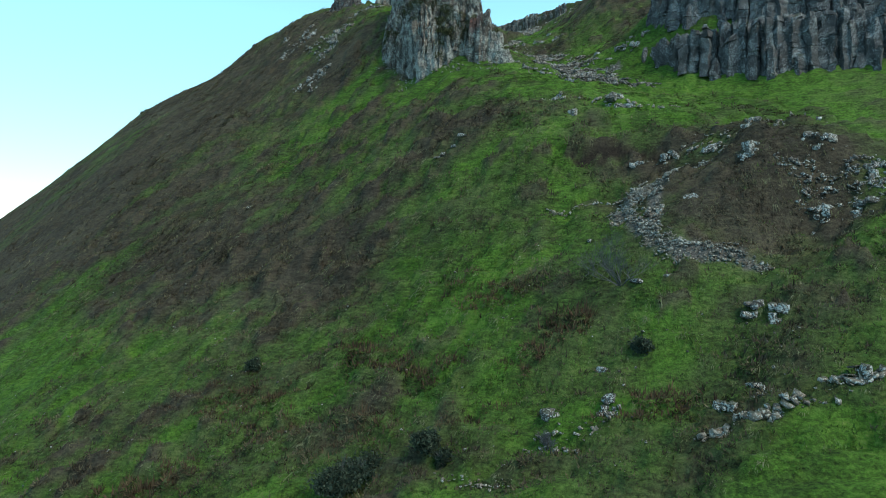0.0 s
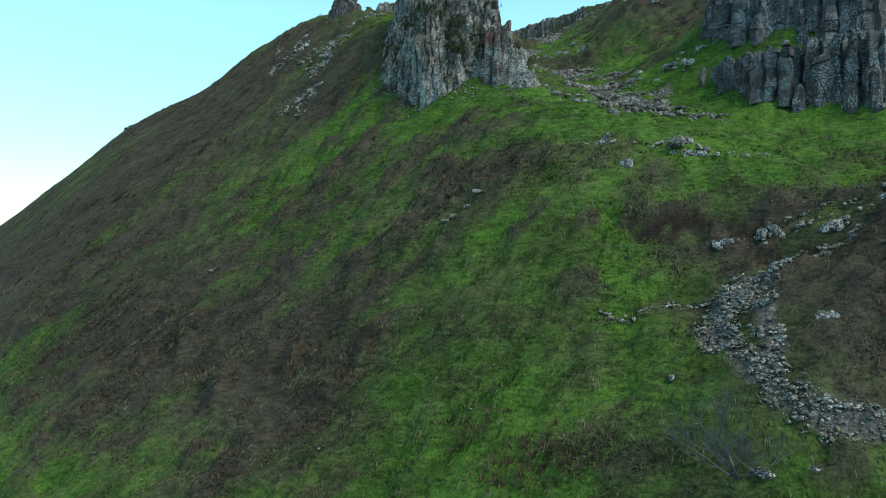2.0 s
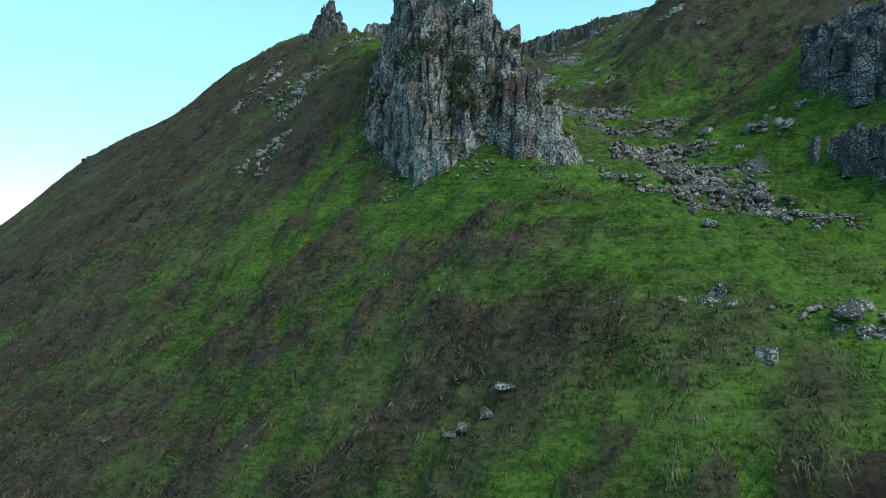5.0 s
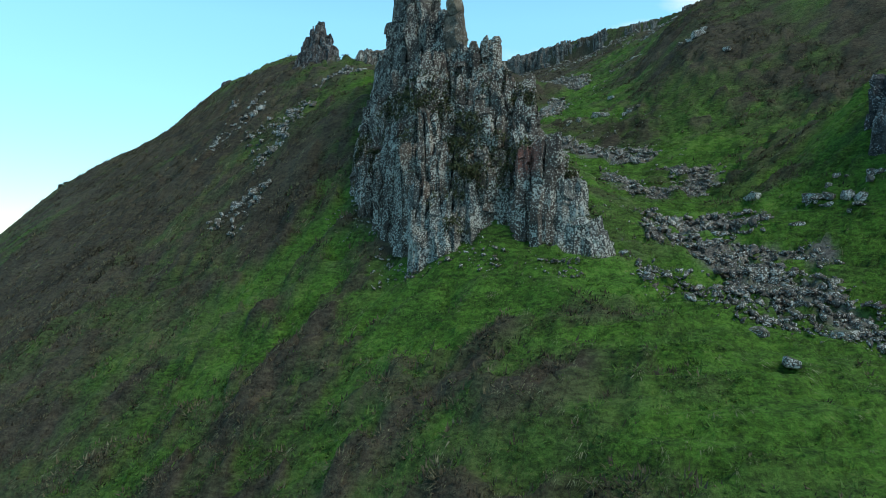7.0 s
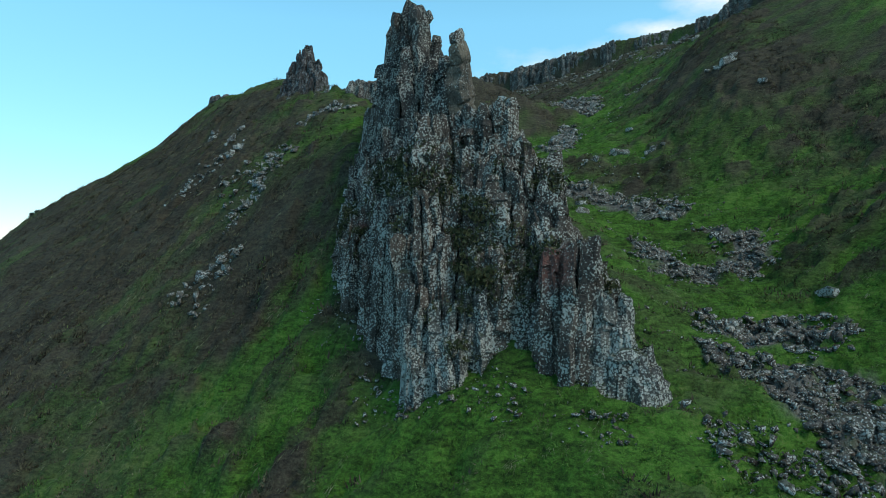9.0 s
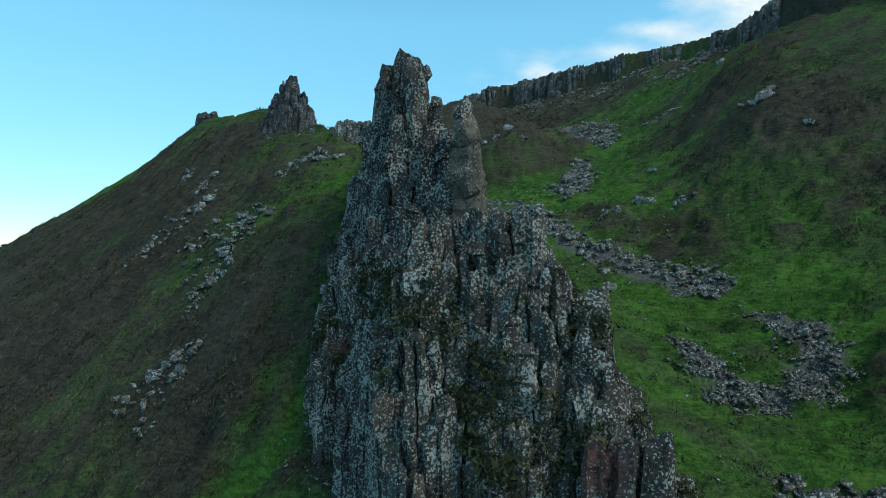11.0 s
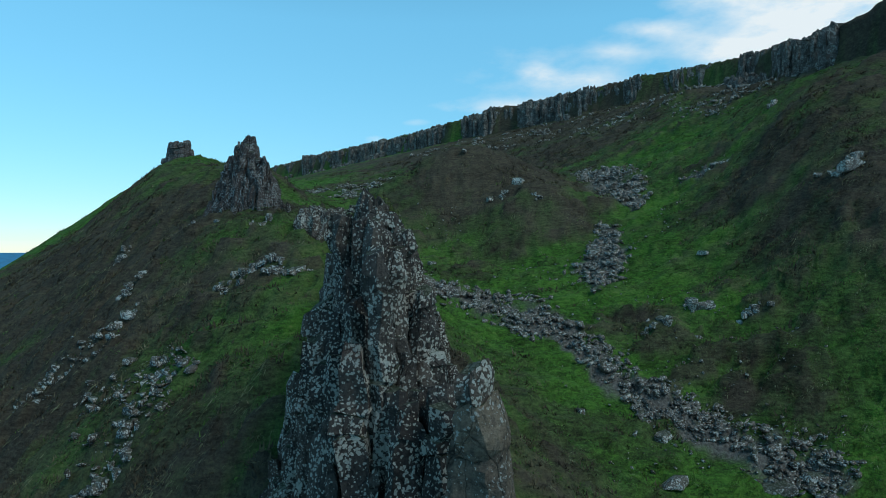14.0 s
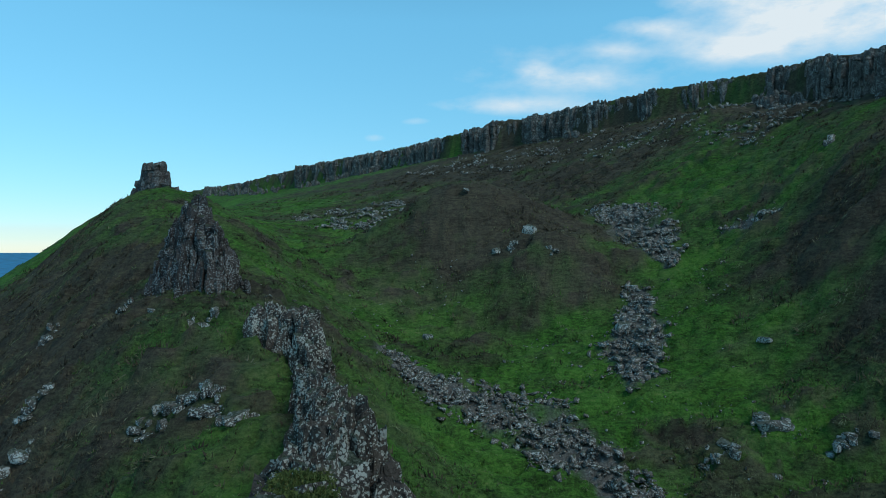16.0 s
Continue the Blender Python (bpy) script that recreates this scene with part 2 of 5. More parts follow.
def bank(x, y):
    """How far the ground drops below the undercut edges."""
    drop = np.zeros(np.shape(x))
    wx, wy = x + 0.5 * vnoise(x / 1.8, y / 1.8, 41.0), y + 0.5 * vnoise(x / 1.6, y / 1.6, 42.0)
    for ax, ay, bx, by, h in BANKS:
        ex, ey = bx - ax, by - ay
        n = math.hypot(ex, ey)
        t, u = ((wx - ax) * ex + (wy - ay) * ey) / n, ((wy - ay) * ex - (wx - ax) * ey) / n
        ends = np.clip((t + 0.8) / 1.6, 0, 1) * np.clip((n + 0.8 - t) / 1.6, 0, 1)
        drop = np.maximum(drop, h * ends * np.exp(np.minimum(u, 0) / 1.5) * np.clip((0.3 - u) / 0.3, 0, 1))
    return drop


HEATHER = [  # x, y, two radii, turn, strength
    (-52, 112, 46, 30, 35, 1.15), (-36, 90, 20, 11, 30, 0.95), (-17, 62, 17, 7.5, -27, 1.0), (-27, 73, 15, 9, -20, 1.0), (-32, 84, 14, 9, 20, 0.8), (-6, 57, 7, 5, 0, 0.7), (2, 61.5, 9, 4.0, -10, 0.75), (-2, 63, 9, 7, 0, 0.6), (2, 68, 8, 4, 0, 0.5), (-9, 53, 8, 4, -20, 0.55),
    (-34, 119, 24, 16, 60, 1.2), (-21, 104, 10, 12, 20, 0.85), (-14, 98, 6, 8, 20, 0.5), (-52, 150, 26, 34, 40, 1.0), (-31, 136, 13, 9, 30, 1.1), (2, 160, 16, 11, 0, 1.15), (10, 153, 8, 7, 0, 0.7),
    (36, 126, 12, 12, 20, 1.0), (29, 140, 9, 8, 30, 0.75), (10, 232, 60, 24, -35, 1.1), (12, 204, 42, 18, -30, 0.9), (-30, 215, 22, 9, 0, 0.7), (50, 185, 15, 38, 0, 0.95),
    (6, 73, 2.6, 1.2, 0, 0.9), (-2, 71, 5, 1.6, 20, 0.8), (4, 70, 3, 1.0, 0, 0.8), (20, 46, 7, 8, 20, 0.85), (18, 53, 6, 2.5, 10, 0.8),
    (6, 44, 3, 1.5, 0, 0.6), (-4, 41, 6, 2.5, 10, 0.6), (-9, 60, 5, 4, 0, 0.5), (45, 110, 12, 18, 0, 0.85), (40, 136, 14, 20, 0, 0.7), (36, 116, 7, 7, 0, 0.75), (-22, 49, 14, 9, 0, 0.45), (16, 34, 7, 5, 0, 0.5), (5, 106, 3, 14, 15, 0.45), (-1.2, 113, 2.4, 9, 12, 0.6), (22, 128, 5, 3, 0, 0.5), (17, 118, 4, 2, -30, 0.5),
    (-90, 135, 26, 26, 0, 0.95), (-13.5, 106, 4.5, 8, 0, 0.75), (23, 43, 8, 5, 0, 0.7), (19, 53, 8, 3, 0, 0.55), (0, 36, 45, 12, 0, 0.24), (14, 37, 14, 9, 0, 0.36), (8, 31, 14, 3, 0, 0.42), (13, 53.5, 5, 2.5, 0, 0.45), (-9, 60, 8, 6, 0, 0.8), (-9, 54, 8, 4, 0, 0.65), (-3, 58, 5, 4, 0, 0.6), (0, 54, 8, 5, 0, 0.45), (4, 51, 6, 5, 0, 0.3), (-16, 77, 8, 5, 0, 0.5), (-8.6, 73, 6, 3, 0, 0.55), (-9, 81, 2.5, 1.5, 0, 0.8), (1.6, 73.3, 2.0, 1.2, 0, 0.9), (1.5, 69.3, 2.5, 1.2, 0, 0.9), (-12, 99, 5, 5, 0, 0.8), (-15, 101, 6, 9, 0, 1.1), (-10, 98, 3, 4, 0, 0.8), (-22, 92, 8, 7, 20, 0.7), (-6, 90.5, 2.2, 3.2, 20, 1.1), (-4.5, 86.5, 1.6, 2.2, 20, 0.9), (26, 131, 7, 5, 0, 0.8), (14, 127, 4, 2, -30, 0.75), (14, 123.5, 3, 1.4, 0, 0.7),
]


def heather(x, y):
    """How much of the ground is heather and dead bracken, 0 to 1."""
    h = np.zeros(np.shape(x))
    for cx, cy, rx, ry, turn, k in HEATHER:
        h = np.maximum(h, k * blob(x, y, cx, cy, rx, ry, turn))
    d, _ = rim_distance(x, y)
    h = np.maximum(h, 0.9 * np.clip((d + 4) / 6, 0, 1))
    h = h + 0.42 * hummock(x, y) + 0.42 * fbm(x / 10, y / 6, 4, 2.0) + 0.42 * fbm(x / 3.2, y / 1.6, 3, 7.0)
    return np.maximum(np.clip((h - 0.08) / 0.7, 0, 1), 0.85 * cushion(x, y))


# ---- streams of loose stone: label, plan line, half widths, stones a square metre, sizes, pale ----
STREAM = "stream of broken grey stone lying in grass"
SCREES = [
    (STREAM, [(-5.5, 135.5), (-1.6, 132.2), (1.2, 131.6), (3.7, 129.9), (5.7, 127.6), (7.4, 125), (9, 121.8), (11.5, 118), (14.5, 114.2), (18.5, 110.8)], [1.2, 2.4, 2.9, 2.8, 2.4, 1.8, 1.5, 1.7, 2.2, 1.6], 16, (0.1, 0.85), 0),
    (STREAM, [(12.2, 101.2), (13.2, 97.6), (13.9, 94.8), (15.6, 94.2)], [0.7, 1.5, 1.8, 1.0], 26, (0.1, 0.55), 0),
    (STREAM, [(20.0, 105.2), (21.2, 102.6), (20.9, 99.6), (18.6, 96.6), (17.2, 95.2)], [0.9, 1.5, 1.6, 1.5, 0.8], 24, (0.1, 0.55), 0),
    (STREAM, [(13.2, 87.0), (15.4, 86.4), (17.2, 85.8), (19.0, 84.8)], [0.9, 1.5, 1.5, 0.8], 24, (0.1, 0.75), 0),
    (STREAM, [(11.6, 83.8), (13.0, 82.5), (14.4, 81.4), (15.4, 80.2), (16.2, 78.8), (17.0, 77), (18.4, 75.4)], [0.6, 1.1, 1.6, 2.0, 2.4, 2.5, 2.0], 28, (0.1, 0.75), 0),
    (STREAM, [(16.9, 83.4), (18.2, 81.6), (20.5, 80)], [0.5, 0.8, 0.8], 18, (0.1, 0.6), 0),
    ("patch of loose grey stones in the hollow", [(15.8, 147.6), (15.0, 144.4), (13.8, 140.2), (12.6, 136.2), (11.6, 134)], [1.2, 1.3, 2.5, 2.0, 0.8], 16, (0.14, 0.95), 0),
    ("broad grey stone field on the slope", [(19.2, 173), (19.8, 168), (20.0, 162), (19.9, 156), (19.8, 151)], [2.6, 3.8, 3.4, 2.2, 0.8], 15, (0.16, 0.9), 0),
    ("small stone patch on the grass", [(25.8, 152.4), (27.6, 150.6), (29, 149.4)], [0.7, 1.2, 0.6], 14, (0.12, 0.6), 0),
    ("pale stony track winding across the slope", [(20.8, 49.0), (19.4, 49.2), (17.6, 49.4), (15.8, 49.2), (14.2, 48.4), (12.9, 47.6), (12.4, 46.4), (12.5, 44.8), (12.8, 43.0), (13.0, 41.4), (14.2, 40.0), (15.6, 39.9), (17.0, 39.5), (18.6, 38.6)], [0.2, 0.3, 0.5, 0.95, 1.35, 1.15, 0.9, 0.65, 0.75, 0.7, 0.65, 0.55, 0.45, 0.3], 95, (0.08, 0.38), 1),
    ("pale stony track winding across the slope", [(14.8, 47.0), (14.4, 45.6), (13.8, 44.0), (13.4, 42.4)], [0.5, 0.6, 0.6, 0.4], 50, (0.09, 0.5), 1),
    ("half-buried row of old stones", [(8.2, 50.2), (9.6, 49.8), (11.4, 49.9), (12.9, 49.4)], [0.45, 0.4, 0.25, 0.3], 30, (0.08, 0.42), 1),
    ("tumbled stones of a ruined wall", [(11.4, 29.9), (13.1, 29.8), (14.4, 29.6), (15.9, 29.7), (17.4, 29.8), (18.6, 29.8), (20.5, 29.8)], [0.2, 0.3, 0.35, 0.3, 0.4, 0.5, 0.5], 30, (0.1, 0.75), 1),
    ("tumbled stones half sunk in grass", [(-0.2, 32.9), (1.4, 32.3), (3.2, 31.6)], [0.25, 0.35, 0.25], 26, (0.07, 0.4), 1),
    ("tumbled stones half sunk in grass", [(4.2, 33.8), (5.6, 33.2), (7.4, 32.9), (8.6, 33.4)], [0.35, 0.5, 0.5, 0.4], 15, (0.07, 0.5), 1),
    ("dark loose stones on the bare bank", [(22.4, 44.6), (24.0, 43.2), (26.0, 42.4), (28.5, 42.0)], [0.8, 1.5, 1.8, 1.4], 12, (0.08, 0.55), 0),
    ("scattered stones at the quarried bank", [(15, 52.8), (18, 52.4), (20.5, 51.4), (23, 50.4), (27, 50)], [0.8, 1.4, 1.6, 1.8, 1.6], 5, (0.08, 0.6), 1),
    ("rubble below the dark cliff", [(10, 76.0), (12.5, 75.0), (16, 73.6), (19, 72.4), (22, 71.6)], [1.2, 2.0, 2.2, 1.6, 1.2], 10, (0.1, 0.65), 0),
    ("line of boulders across the bench", [(9.5, 61.7), (12, 60.7), (14.5, 60), (17, 59.2), (20.5, 58.6)], [0.5, 0.6, 0.9, 0.8, 0.6], 6, (0.1, 0.7), 1),
]


def stream_at(x, y, path, width):
    """Distance from a plan line, as a share of its half width there."""
    best = np.full(np.shape(x), 99.0)
    for (ax, ay), (bx, by), wa, wb in zip(path, path[1:], width, width[1:]):
        ex, ey = bx - ax, by - ay
        t = np.clip(((x - ax) * ex + (y - ay) * ey) / (ex * ex + ey * ey), 0, 1)
        best = np.minimum(best, np.hypot(x - ax - t * ex, y - ay - t * ey) / (wa + t * (wb - wa)))
    return best


def peaty(x, y):
    """Bare peat in the undercut faces, 0 to 1."""
    return np.clip((bank(x, y) - 0.68 + 0.25 * vnoise(x / 0.9, y / 0.6, 44.0)) / 0.15, 0, 1)


def stony(x, y):
    """How bare and stony the ground is, 0 to 1."""
    best = np.full(np.shape(x), 99.0)
    for label, path, width, dense, _, _ in SCREES:
        if dense > 13.5 and "tumbled" not in label and "half" not in label:
            near = (x > min(p[0] for p in path) - 4) & (x < max(p[0] for p in path) + 4) & (y > min(p[1] for p in path) - 4) & (y < max(p[1] for p in path) + 4)
            best[near] = np.minimum(best[near], stream_at(x[near], y[near], path, width))
    best = best + 0.9 * fbm(x / 1.5, y / 1.5, 3, 4.0)
    return np.clip((0.95 - best) / 0.45, 0, 1)


# ---- materials ----


def material(name, build):
    m = bpy.data.materials.new(name)
    m.use_nodes = True
    n, l = m.node_tree.nodes, m.node_tree.links
    n.clear()
    out, bsdf = n.new("ShaderNodeOutputMaterial"), n.new("ShaderNodeBsdfPrincipled")
    l.new(bsdf.outputs[0], out.inputs["Surface"])
    build(n, l, bsdf)
    return m


def node(n, kind, **values):
    made = n.new("ShaderNode" + kind)
    for key, value in values.items():
        made.inputs[key.replace("_", " ")].default_value = value
    return made


def noise_fac(n, l, vector, scale, detail=4.0, rough=0.55):
    t = node(n, "TexNoise", Scale=scale, Detail=detail, Roughness=rough)
    l.new(vector, t.inputs["Vector"])
    return t.outputs["Fac"]


def n_color(n, l, vector, scale):
    t = node(n, "TexNoise", Scale=scale, Detail=3.0)
    l.new(vector, t.inputs["Vector"])
    return t.outputs["Color"]


def ramp(n, l, fac, stops):
    r = n.new("ShaderNodeValToRGB")
    e = r.color_ramp.elements
    while len(e) < len(stops):
        e.new(0.5)
    for item, (p, c) in zip(e, stops):
        item.position, item.color = p, (*c, 1.0)
    l.new(fac, r.inputs["Fac"])
    return r.outputs["Color"]


def mix(n, l, fac, a, b, kind="MIX"):
    m = n.new("ShaderNodeMix")
    m.data_type, m.blend_type = "RGBA", kind
    for k, v in ((0, fac), (6, a), (7, b)):
        if isinstance(v, (int, float)):
            m.inputs[k].default_value = v
        elif isinstance(v, tuple):
            m.inputs[k].default_value = (*v, 1.0)
        else:
            l.new(v, m.inputs[k])
    return m.outputs[2]


def bump(n, l, bsdf, height, strength, distance):
    b = node(n, "Bump", Strength=strength, Distance=distance)
    l.new(height, b.inputs["Height"])
    l.new(b.outputs["Normal"], bsdf.inputs["Normal"])


GRASS_STOPS = [(0.013, 0.023, 0.007), (0.042, 0.082, 0.014), (0.078, 0.164, 0.023), (0.155, 0.18, 0.050)]
HEATH_STOPS = [(0.018, 0.014, 0.011), (0.046, 0.037, 0.026), (0.078, 0.064, 0.042), (0.115, 0.103, 0.056)]


def spread_out(n, l, fac, low, high):
    m = n.new("ShaderNodeMapRange")
    m.inputs["From Min"].default_value, m.inputs["From Max"].default_value = low, high
    l.new(fac, m.inputs["Value"])
    return m.outputs["Result"]


def mosaic(n, l, co):
    """Patches of lush, dull and dry growth at three sizes, drawn out along the slope, 0 to 1."""
    along = n.new("ShaderNodeMapping")
    along.inputs["Scale"].default_value = (0.75, 1.0, 1.1)
    l.new(co, along.inputs["Vector"])
    co = along.outputs["Vector"]
    level = n.new("ShaderNodeMapping")  # growth follows the contours of the slope
    level.inputs["Scale"].default_value = (0.6, 0.6, 1.35)
    l.new(co, level.inputs["Vector"])
    flat = level.outputs["Vector"]
    wide, mid = spread_out(n, l, noise_fac(n, l, co, 0.13, 4), 0.28, 0.72), spread_out(n, l, noise_fac(n, l, flat, 0.8, 5, 0.65), 0.27, 0.73)
    small = spread_out(n, l, noise_fac(n, l, flat, 3.4, 5, 0.7), 0.3, 0.7)
    return mix(n, l, 0.5, mix(n, l, 0.5, wide, mid), small)


def ground_nodes(n, l, bsdf):
    co = n.new("ShaderNodeNewGeometry").outputs["Position"]
    veg = n.new("ShaderNodeAttribute")
    veg.attribute_name = "heather"
    tight = noise_fac(n, l, co, 6.0, 6, 0.7)
    both = mix(n, l, 0.3, mosaic(n, l, co), spread_out(n, l, tight, 0.3, 0.7))
    green = ramp(n, l, both, list(zip((0.22, 0.42, 0.6, 0.82), GRASS_STOPS)))
    brown = ramp(n, l, both, list(zip((0.22, 0.42, 0.6, 0.82), HEATH_STOPS)))
    bare = n.new("ShaderNodeAttribute")
    bare.attribute_name = "stony"
    cut = n.new("ShaderNodeAttribute")
    cut.attribute_name = "peat"
    peat = ramp(n, l, tight, [(0.3, (0.012, 0.009, 0.007)), (0.7, (0.045, 0.033, 0.024))])
    soil = ramp(n, l, tight, [(0.3, (0.045, 0.039, 0.033)), (0.5, (0.12, 0.107, 0.094)), (0.72, (0.23, 0.215, 0.19))])
    growth = mix(n, l, cut.outputs["Fac"], mix(n, l, veg.outputs["Fac"], green, brown), peat)
    l.new(mix(n, l, bare.outputs["Fac"], growth, soil), bsdf.inputs["Base Color"])
    bsdf.inputs["Roughness"].default_value = 0.95
    bsdf.inputs["Specular IOR Level"].default_value = 0.1
    bump(n, l, bsdf, tight, 0.9, 0.2)


def blade_nodes(stops, dull, through_light=0.35):
    def build(n, l, bsdf):
        g = n.new("ShaderNodeNewGeometry")
        tone = n.new("ShaderNodeAttribute")
        tone.attribute_name = "tone"
        fac = mix(n, l, 0.55, mosaic(n, l, g.outputs["Position"]), tone.outputs["Fac"])
        c = ramp(n, l, fac, stops)
        l.new(c, bsdf.inputs["Base Color"])
        bsdf.inputs["Roughness"].default_value = dull
        bsdf.inputs["Specular IOR Level"].default_value = 0.15
        thin, both = n.new("ShaderNodeBsdfTranslucent"), n.new("ShaderNodeMixShader")
        l.new(c, thin.inputs["Color"])
        both.inputs[0].default_value = through_light
        l.new(bsdf.outputs[0], both.inputs[1])
        l.new(thin.outputs[0], both.inputs[2])
        l.new(both.outputs[0], [m for m in n if m.bl_idname == "ShaderNodeOutputMaterial"][0].inputs["Surface"])
    return build


def rock_nodes(dark, pale, lichen, speckle, deep=0.55, stains=()):
    def build(n, l, bsdf):
        g = n.new("ShaderNodeNewGeometry")
        co = g.outputs["Position"]
        info = n.new("ShaderNodeObjectInfo")
        stretch = n.new("ShaderNodeMapping")
        stretch.inputs["Scale"].default_value = (1.0, 1.0, 0.42)
        l.new(co, stretch.inputs["Vector"])
        streak = noise_fac(n, l, stretch.outputs["Vector"], 1.3, 6, 0.65)
        grain = noise_fac(n, l, co, 9.0, 6, 0.7)
        warp = mix(n, l, 0.22, stretch.outputs["Vector"], n_color(n, l, co, 1.5))
        joint = node(n, "TexVoronoi", Scale=1.9, Randomness=1.0)
        joint.feature = "DISTANCE_TO_EDGE"
        l.new(warp, joint.inputs["Vector"])
        crack = ramp(n, l, joint.outputs["Distance"], [(0.0, (deep, deep, deep)), (0.03, (1, 1, 1))])
        wide = noise_fac(n, l, co, 0.22, 4)
        base = ramp(n, l, mix(n, l, 0.55, streak, grain), [(0.36, dark), (0.5, tuple((a + b) / 2 for a, b in zip(dark, pale))), (0.66, pale)])
        tone = n.new("ShaderNodeMath")
        tone.operation = "ADD"
        l.new(info.outputs["Random"], tone.inputs[0])
        l.new(g.outputs["Random Per Island"], tone.inputs[1])
        vary = ramp(n, l, mix(n, l, 0.5, tone.outputs[0], wide), [(0.15, (0.42, 0.42, 0.45)), (0.5, (0.95, 0.93, 0.92)), (0.95, (1.42, 1.35, 1.26))])
        base = mix(n, l, 1.0, base, vary, "MULTIPLY")
        base = mix(n, l, 1.0, base, crack, "MULTIPLY")
        rosette = node(n, "TexVoronoi", Scale=11.0, Randomness=1.0)  # lichen grows in small rosettes
        l.new(mix(n, l, 0.16, co, n_color(n, l, co, 8.0)), rosette.inputs["Vector"])
        spots = spread_out(n, l, mix(n, l, 0.58, rosette.outputs["Distance"], noise_fac(n, l, co, 7.0, 5, 0.75)), 0.9, 0.1)
        patch = noise_fac(n, l, co, 0.8, 3)
        both = mix(n, l, 0.38, spots, patch)
        mask = ramp(n, l, both, [(speckle, (0, 0, 0)), (speckle + 0.035, (0.9, 0.9, 0.9))])
        col = mix(n, l, mask, base, lichen)
        up = n.new("ShaderNodeSeparateXYZ")
        l.new(g.outputs["Normal"], up.inputs[0])
        moss = n.new("ShaderNodeMath")
        moss.operation = "MULTIPLY"
        l.new(up.outputs["Z"], moss.inputs[0])
        l.new(patch, moss.inputs[1])
        col = mix(n, l, ramp(n, l, moss.outputs[0], [(0.34, (0, 0, 0)), (0.44, (0.8, 0.8, 0.8))]), col, (0.035, 0.042, 0.018))
        rust = ramp(n, l, noise_fac(n, l, co, 0.35, 4), [(0.64, (0, 0, 0)), (0.74, (0.5, 0.5, 0.5))])
        col = mix(n, l, rust, col, (0.17, 0.085, 0.055))
        for place, reach in stains:  # iron-red stains
            away = n.new("ShaderNodeVectorMath")
            away.operation = "DISTANCE"
            l.new(mix(n, l, 0.6, co, mix(n, l, 1.0, co, n_color(n, l, co, 1.2), "ADD")), away.inputs[0])
            away.inputs[1].default_value = tuple(c + 0.3 for c in place)
            fade = spread_out(n, l, away.outputs["Value"], reach, 0.5 * reach)
            col = mix(n, l, mix(n, l, 1.0, fade, ramp(n, l, grain, [(0.4, (0.25, 0.25, 0.25)), (0.6, (0.9, 0.9, 0.9))]), "MULTIPLY"), col, (0.21, 0.075, 0.055))
        l.new(col, bsdf.inputs["Base Color"])
        bsdf.inputs["Roughness"].default_value = 0.88
        bsdf.inputs["Specular IOR Level"].default_value = 0.25
        broken = noise_fac(n, l, co, 2.6, 8, 0.72)
        bump(n, l, bsdf, mix(n, l, 0.2, mix(n, l, 0.5, mix(n, l, 0.4, streak, grain), broken), crack), 1.0, 0.55)
    return build


def plain_nodes(color, rough, scale=6.0):
    def build(n, l, bsdf):
        co = n.new("ShaderNodeNewGeometry").outputs["Position"]
        f = noise_fac(n, l, co, scale, 5, 0.6)
        c = ramp(n, l, f, [(0.35, tuple(0.6 * v for v in color)), (0.65, tuple(1.35 * v for v in color))])
        l.new(c, bsdf.inputs["Base Color"])
        bsdf.inputs["Roughness"].default_value = rough
        bump(n, l, bsdf, f, 0.5, 0.03)
    return build


STAINS = (((3.5, 80.4, 87.2), 1.5), ((1.4, 87.4, 95.2), 1.4), ((7.8, 78.0, 82.6), 0.7), ((0.8, 88.4, 94.4), 0.9), ((-6.4, 92.0, 89.0), 0.9))
GROUND = material("hillside turf", ground_nodes)
GRASS = material("grass blades", blade_nodes([(0.16, (0.018, 0.030, 0.010)), (0.34, (0.036, 0.068, 0.013)), (0.54, (0.068, 0.134, 0.022)), (0.72, (0.110, 0.180, 0.038)), (0.9, (0.22, 0.225, 0.095))], 0.7))
HEATH = material("heather sprigs", blade_nodes([(0.16, (0.012, 0.010, 0.008)), (0.36, (0.041, 0.032, 0.021)), (0.55, (0.087, 0.068, 0.042)), (0.72, (0.13, 0.110, 0.060)), (0.9, (0.25, 0.22, 0.135))], 0.9, 0.2))
STRAW = material("dead grass", blade_nodes([(0.2, (0.085, 0.092, 0.042)), (0.5, (0.155, 0.16, 0.08)), (0.85, (0.27, 0.26, 0.155))], 0.9, 0.3))
BRACKEN = material("dead bracken", blade_nodes([(0.2, (0.024, 0.016, 0.011)), (0.5, (0.075, 0.047, 0.026)), (0.85, (0.15, 0.105, 0.055))], 0.9, 0.2))
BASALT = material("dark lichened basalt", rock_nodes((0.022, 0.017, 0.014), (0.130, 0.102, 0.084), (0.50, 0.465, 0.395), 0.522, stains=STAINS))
SPIRE_ROCK = material("grey lichened basalt", rock_nodes((0.022, 0.019, 0.017), (0.128, 0.102, 0.084), (0.47, 0.43, 0.36), 0.524, stains=STAINS))
TAN_ROCK = material("tan basalt", rock_nodes((0.042, 0.035, 0.028), (0.205, 0.16, 0.118), (0.42, 0.39, 0.34), 0.568))
RIM_ROCK = material("grey escarpment basalt", rock_nodes((0.020, 0.018, 0.017), (0.105, 0.094, 0.085), (0.36, 0.345, 0.31), 0.54))
